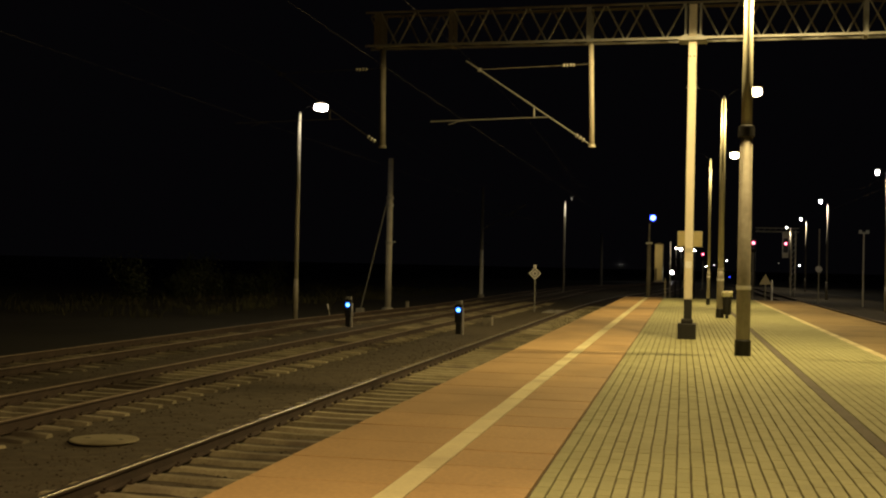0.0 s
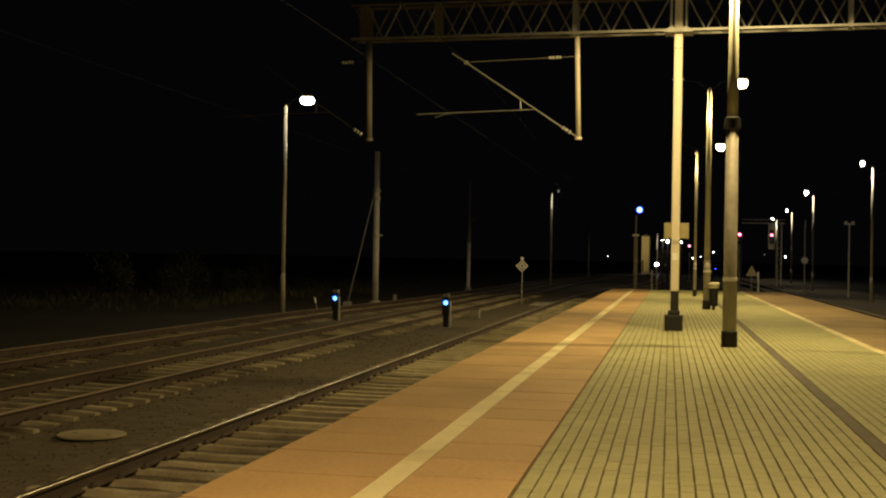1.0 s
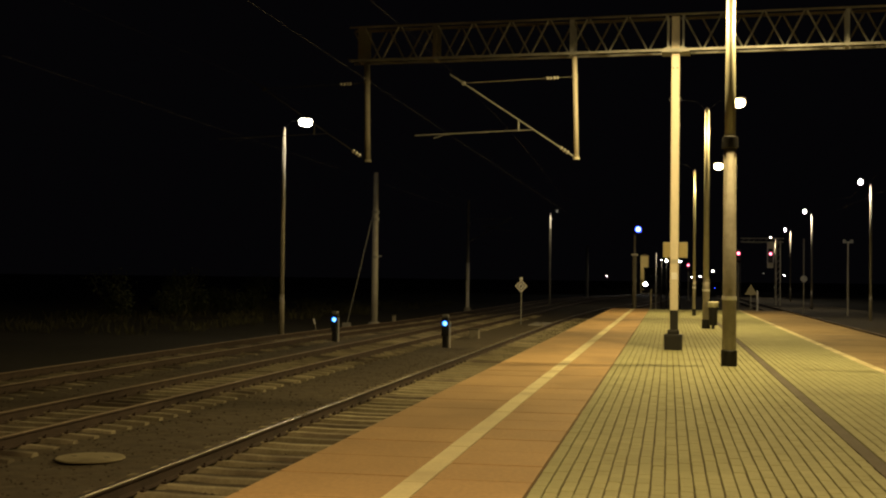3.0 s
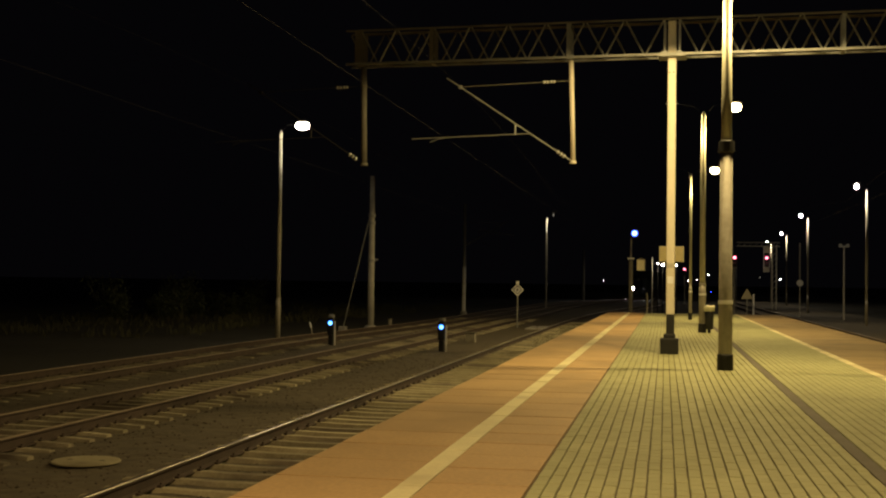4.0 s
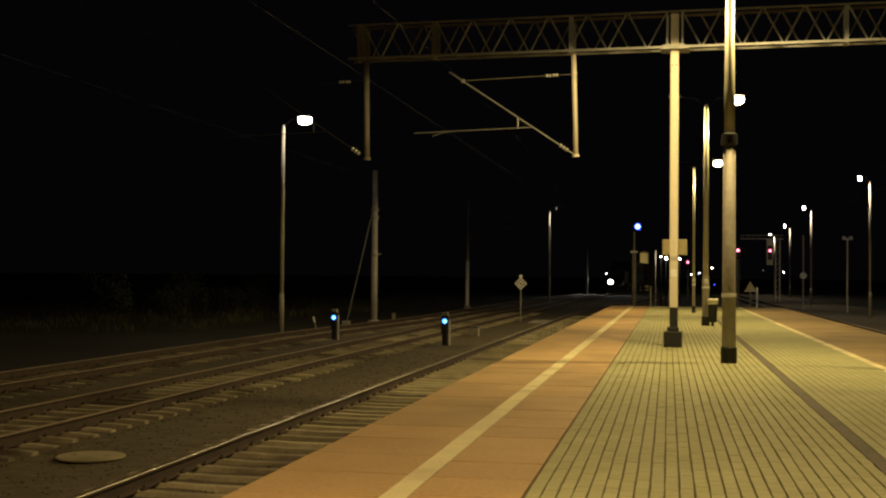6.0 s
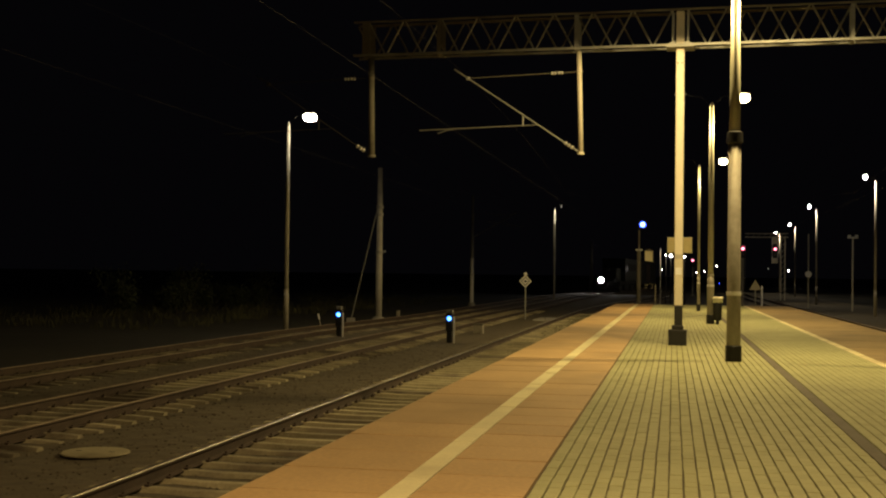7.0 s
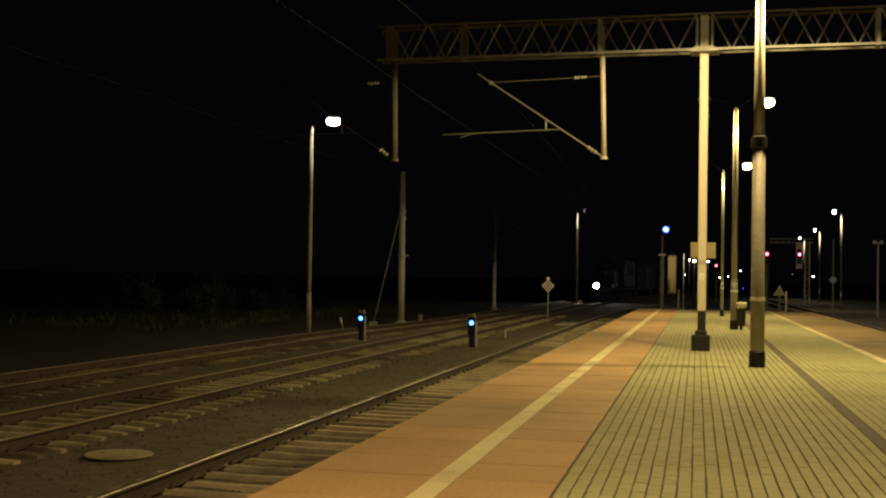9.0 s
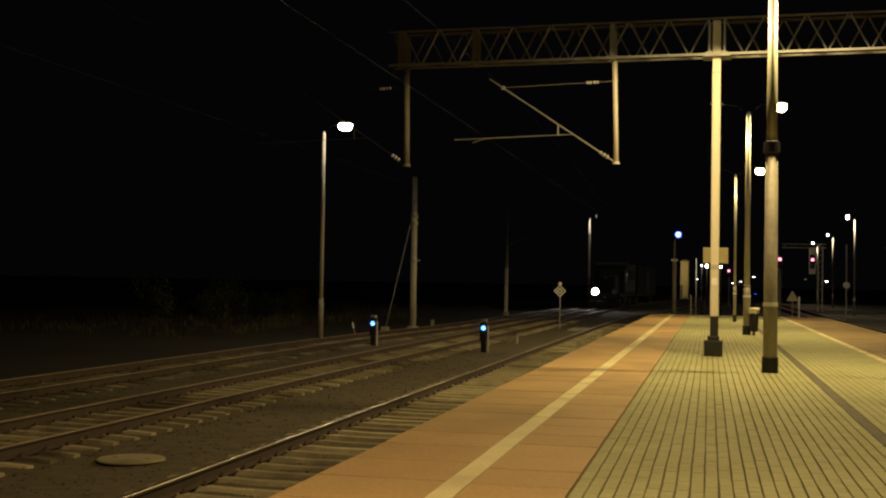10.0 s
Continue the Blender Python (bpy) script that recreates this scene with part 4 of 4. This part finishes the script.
# ---- the locomotive ----


def loco():
    """Seen from its front, which faces towards negative y; its origin lies on the rail at the front buffers."""
    root = thing("locomotive", (0, 60, 0), "dark green shunting locomotive running with one headlamp lit", "locomotive")
    part("underframe", boxed(-1.38, 1.38, 0.62, 17.2, 0.98, 1.34, bevel=0.03), "frame_dark", root)
    part("buffer_beam", boxed(-1.36, 1.36, 0.45, 0.66, 0.72, 1.36, bevel=0.02), "frame_dark", root)
    for s in (-0.875, 0.875):
        b = part("buffer", lathe([(0.11, 0.0), (0.11, 0.34), (0.22, 0.36), (0.23, 0.40), (0.20, 0.43)], 20, None, (s, 0.45, 1.05), Matrix.Rotation(radians(90), 3, "X")), "frame_dark", root, smooth=False)
    part("coupling_hook", bent(bmesh.new(), [(0, 0.46, 1.05), (0, 0.2, 1.05), (0, 0.12, 0.96), (0, 0.18, 0.86)], 0.035), "frame_dark", root)
    part("snow_plough", boxed(-1.3, 1.3, 0.34, 0.40, 0.12, 0.62, bevel=0.02), "frame_dark", root)
    for s in (-1, 1):
        part("handrail", bent(bmesh.new(), [(s * 1.30, 0.75, 1.34), (s * 1.30, 0.75, 2.3), (s * 1.30, 4.8, 2.3)], 0.018), "frame_dark", root)
        part("step", boxed(s * 1.2 - 0.14, s * 1.2 + 0.14, 0.75, 1.1, 0.42, 0.46), "frame_dark", root)
    h = part("front_hood", boxed(-0.86, 0.86, 1.3, 5.0, 1.34, 2.92, bevel=0.14), "loco", root)
    for i in range(9):
        part("grille_slat", boxed(-0.55, 0.55, 1.262, 1.305, 1.75 + i * 0.105, 1.80 + i * 0.105), "frame_dark", h)
    eb = part("engine_body", boxed(-1.38, 1.38, 7.6, 16.9, 1.34, 4.12, bevel=0.16), "loco", root)
    for i in range(4):
        part("side_grille", boxed(1.375, 1.40, 8.3 + i * 2.0, 9.7 + i * 2.0, 2.6, 3.5, bevel=0.01), "frame_dark", eb)
    c = part("cab", boxed(-1.42, 1.42, 5.0, 7.6, 1.34, 3.75, bevel=0.1), "loco", root)
    part("cab_roof", boxed(-1.46, 1.46, 4.85, 7.75, 3.75, 4.15, bevel=0.12), "loco", root)
    for s in (-1.08, 1.08):
        part("cab_window", boxed(s - 0.22, s + 0.22, 4.985, 5.02, 2.5, 3.35, bevel=0.02), "glass", c)
    part("side_window", boxed(1.405, 1.44, 5.5, 7.0, 2.5, 3.3, bevel=0.02), "glass", c)
    part("exhaust", lathe([(0.16, 2.9), (0.16, 3.25), (0.13, 3.26)], 14, None, (0, 3.6, 0)), "frame_dark", root)
    for s, lit in ((-0.82, True), (0.95, False)):
        hl = part("lamp_housing", lathe([(0.24, 0.0), (0.275, 0.14), (0.277, 0.30), (0.268, 0.30), (0.262, 0.205)], 20, None, (s, 0.62, 1.49), Matrix.Rotation(radians(90), 3, "X")), "frame_dark", root)
        part("lamp_stay", boxed(s - 0.06, s + 0.06, 0.56, 0.66, 1.34, 1.46), "frame_dark", root)
        part("lens", lathe([(0.255, 0.0), (0.25, 0.02), (0.14, 0.06)], 20, None, (s, 0.345, 1.49), Matrix.Rotation(radians(90), 3, "X")), "head" if lit else "dead", hl, "glaring white headlamp" if lit else "dark lamp glass", smooth=True)
    part("top_lamp", lathe([(0.15, 0.0), (0.16, 0.12)], 18, None, (0, 1.32, 2.72), Matrix.Rotation(radians(90), 3, "X")), "dead", root)
    for y in (2.0, 4.6, 13.0, 15.6):
        ax = part("wheelset", tubed((-0.75, y, 0.52), (0.75, y, 0.52), 0.08), "frame_dark", root)
        for s in (-0.75, 0.75):
            part("wheel", lathe([(0.54, -0.05), (0.52, -0.045), (0.52, 0.07), (0.2, 0.08)], 26, None, (s, y, 0.52), Matrix.Rotation(radians(90), 3, "Y")), "rust", ax)
    for y in (3.3, 14.3):
        for s in (-1, 1):
            part("bogie_frame", boxed(s * 0.98 - 0.06, s * 0.98 + 0.06, y - 1.9, y + 1.9, 0.38, 0.86, bevel=0.04), "frame_dark", root)
    part("fuel_tank", boxed(-1.1, 1.1, 6.6, 10.8, 0.35, 0.98, bevel=0.08), "frame_dark", root)
    return root


def wagon():
    root = thing("covered_wagon", (0, 140, 0), "dark brown covered freight wagon coupled behind the locomotive", "freight wagon")
    part("underframe", boxed(-1.35, 1.35, 0.62, 18.4, 0.95, 1.22, bevel=0.03), "frame_dark", root)
    b = part("body", boxed(-1.42, 1.42, 0.8, 18.2, 1.22, 3.75, bevel=0.05), "frame_dark", root)
    part("roof", boxed(-1.46, 1.46, 0.75, 18.25, 3.75, 4.1, bevel=0.16), "frame_dark", root)
    for s in (-1, 1):
        d = part("sliding_door", boxed(s * 1.45 - 0.03, s * 1.45 + 0.03, 7.6, 11.4, 1.3, 3.6, bevel=0.01), "rust", b)
        part("door_handle", boxed(s * 1.5 - 0.02, s * 1.5 + 0.02, 7.8, 7.86, 2.0, 2.3), "frame_dark", d)
        for i in range(10):
            y = 1.5 + i * 1.75
            if not 7.3 < y < 11.7:
                part("side_post", boxed(s * 1.435 - 0.03, s * 1.435 + 0.03, y - 0.05, y + 0.05, 1.25, 3.7), "frame_dark", b)
    for y, way in ((0.5, 1), (18.5, -1)):
        for s in (-0.875, 0.875):
            part("buffer", lathe([(0.11, 0.0), (0.11, 0.3), (0.22, 0.32), (0.22, 0.38)], 18, None, (s, y, 1.05), Matrix.Rotation(radians(90 * way), 3, "X")), "frame_dark", root)
    for y in (3.0, 16.0):
        for dy in (-0.9, 0.9):
            ax = part("wheelset", tubed((-0.75, y + dy, 0.46), (0.75, y + dy, 0.46), 0.08), "frame_dark", root)
            for s in (-0.75, 0.75):
                part("wheel", lathe([(0.48, -0.05), (0.46, -0.045), (0.46, 0.07), (0.2, 0.08)], 24, None, (s, y + dy, 0.46), Matrix.Rotation(radians(90), 3, "Y")), "rust", ax)
        for s in (-1, 1):
            part("bogie_frame", boxed(s * 0.98 - 0.06, s * 0.98 + 0.06, y - 1.4, y + 1.4, 0.35, 0.8, bevel=0.04), "frame_dark", root)
    return root


LOCO, WAGON = loco(), wagon()


def motions():
    """The train comes on at a steady pace along the second track."""
    for vehicle, behind, length in ((LOCO, 0.0, 17.0), (WAGON, 17.6, 18.5)):
        rows = []
        for i in range(21):
            t = i * 0.5
            y = 223.0 - 11.8 * t + behind
            x0, x1 = bend(-9.29, y), bend(-9.29, y + length)
            rows.append((t, pose(x0, y, RAIL_TOP, 0, 0, -math.degrees(math.atan2(x1 - x0, length)))))
        walk(vehicle, rows)


# ---- paving pieces ----
pavers(root)
motions()
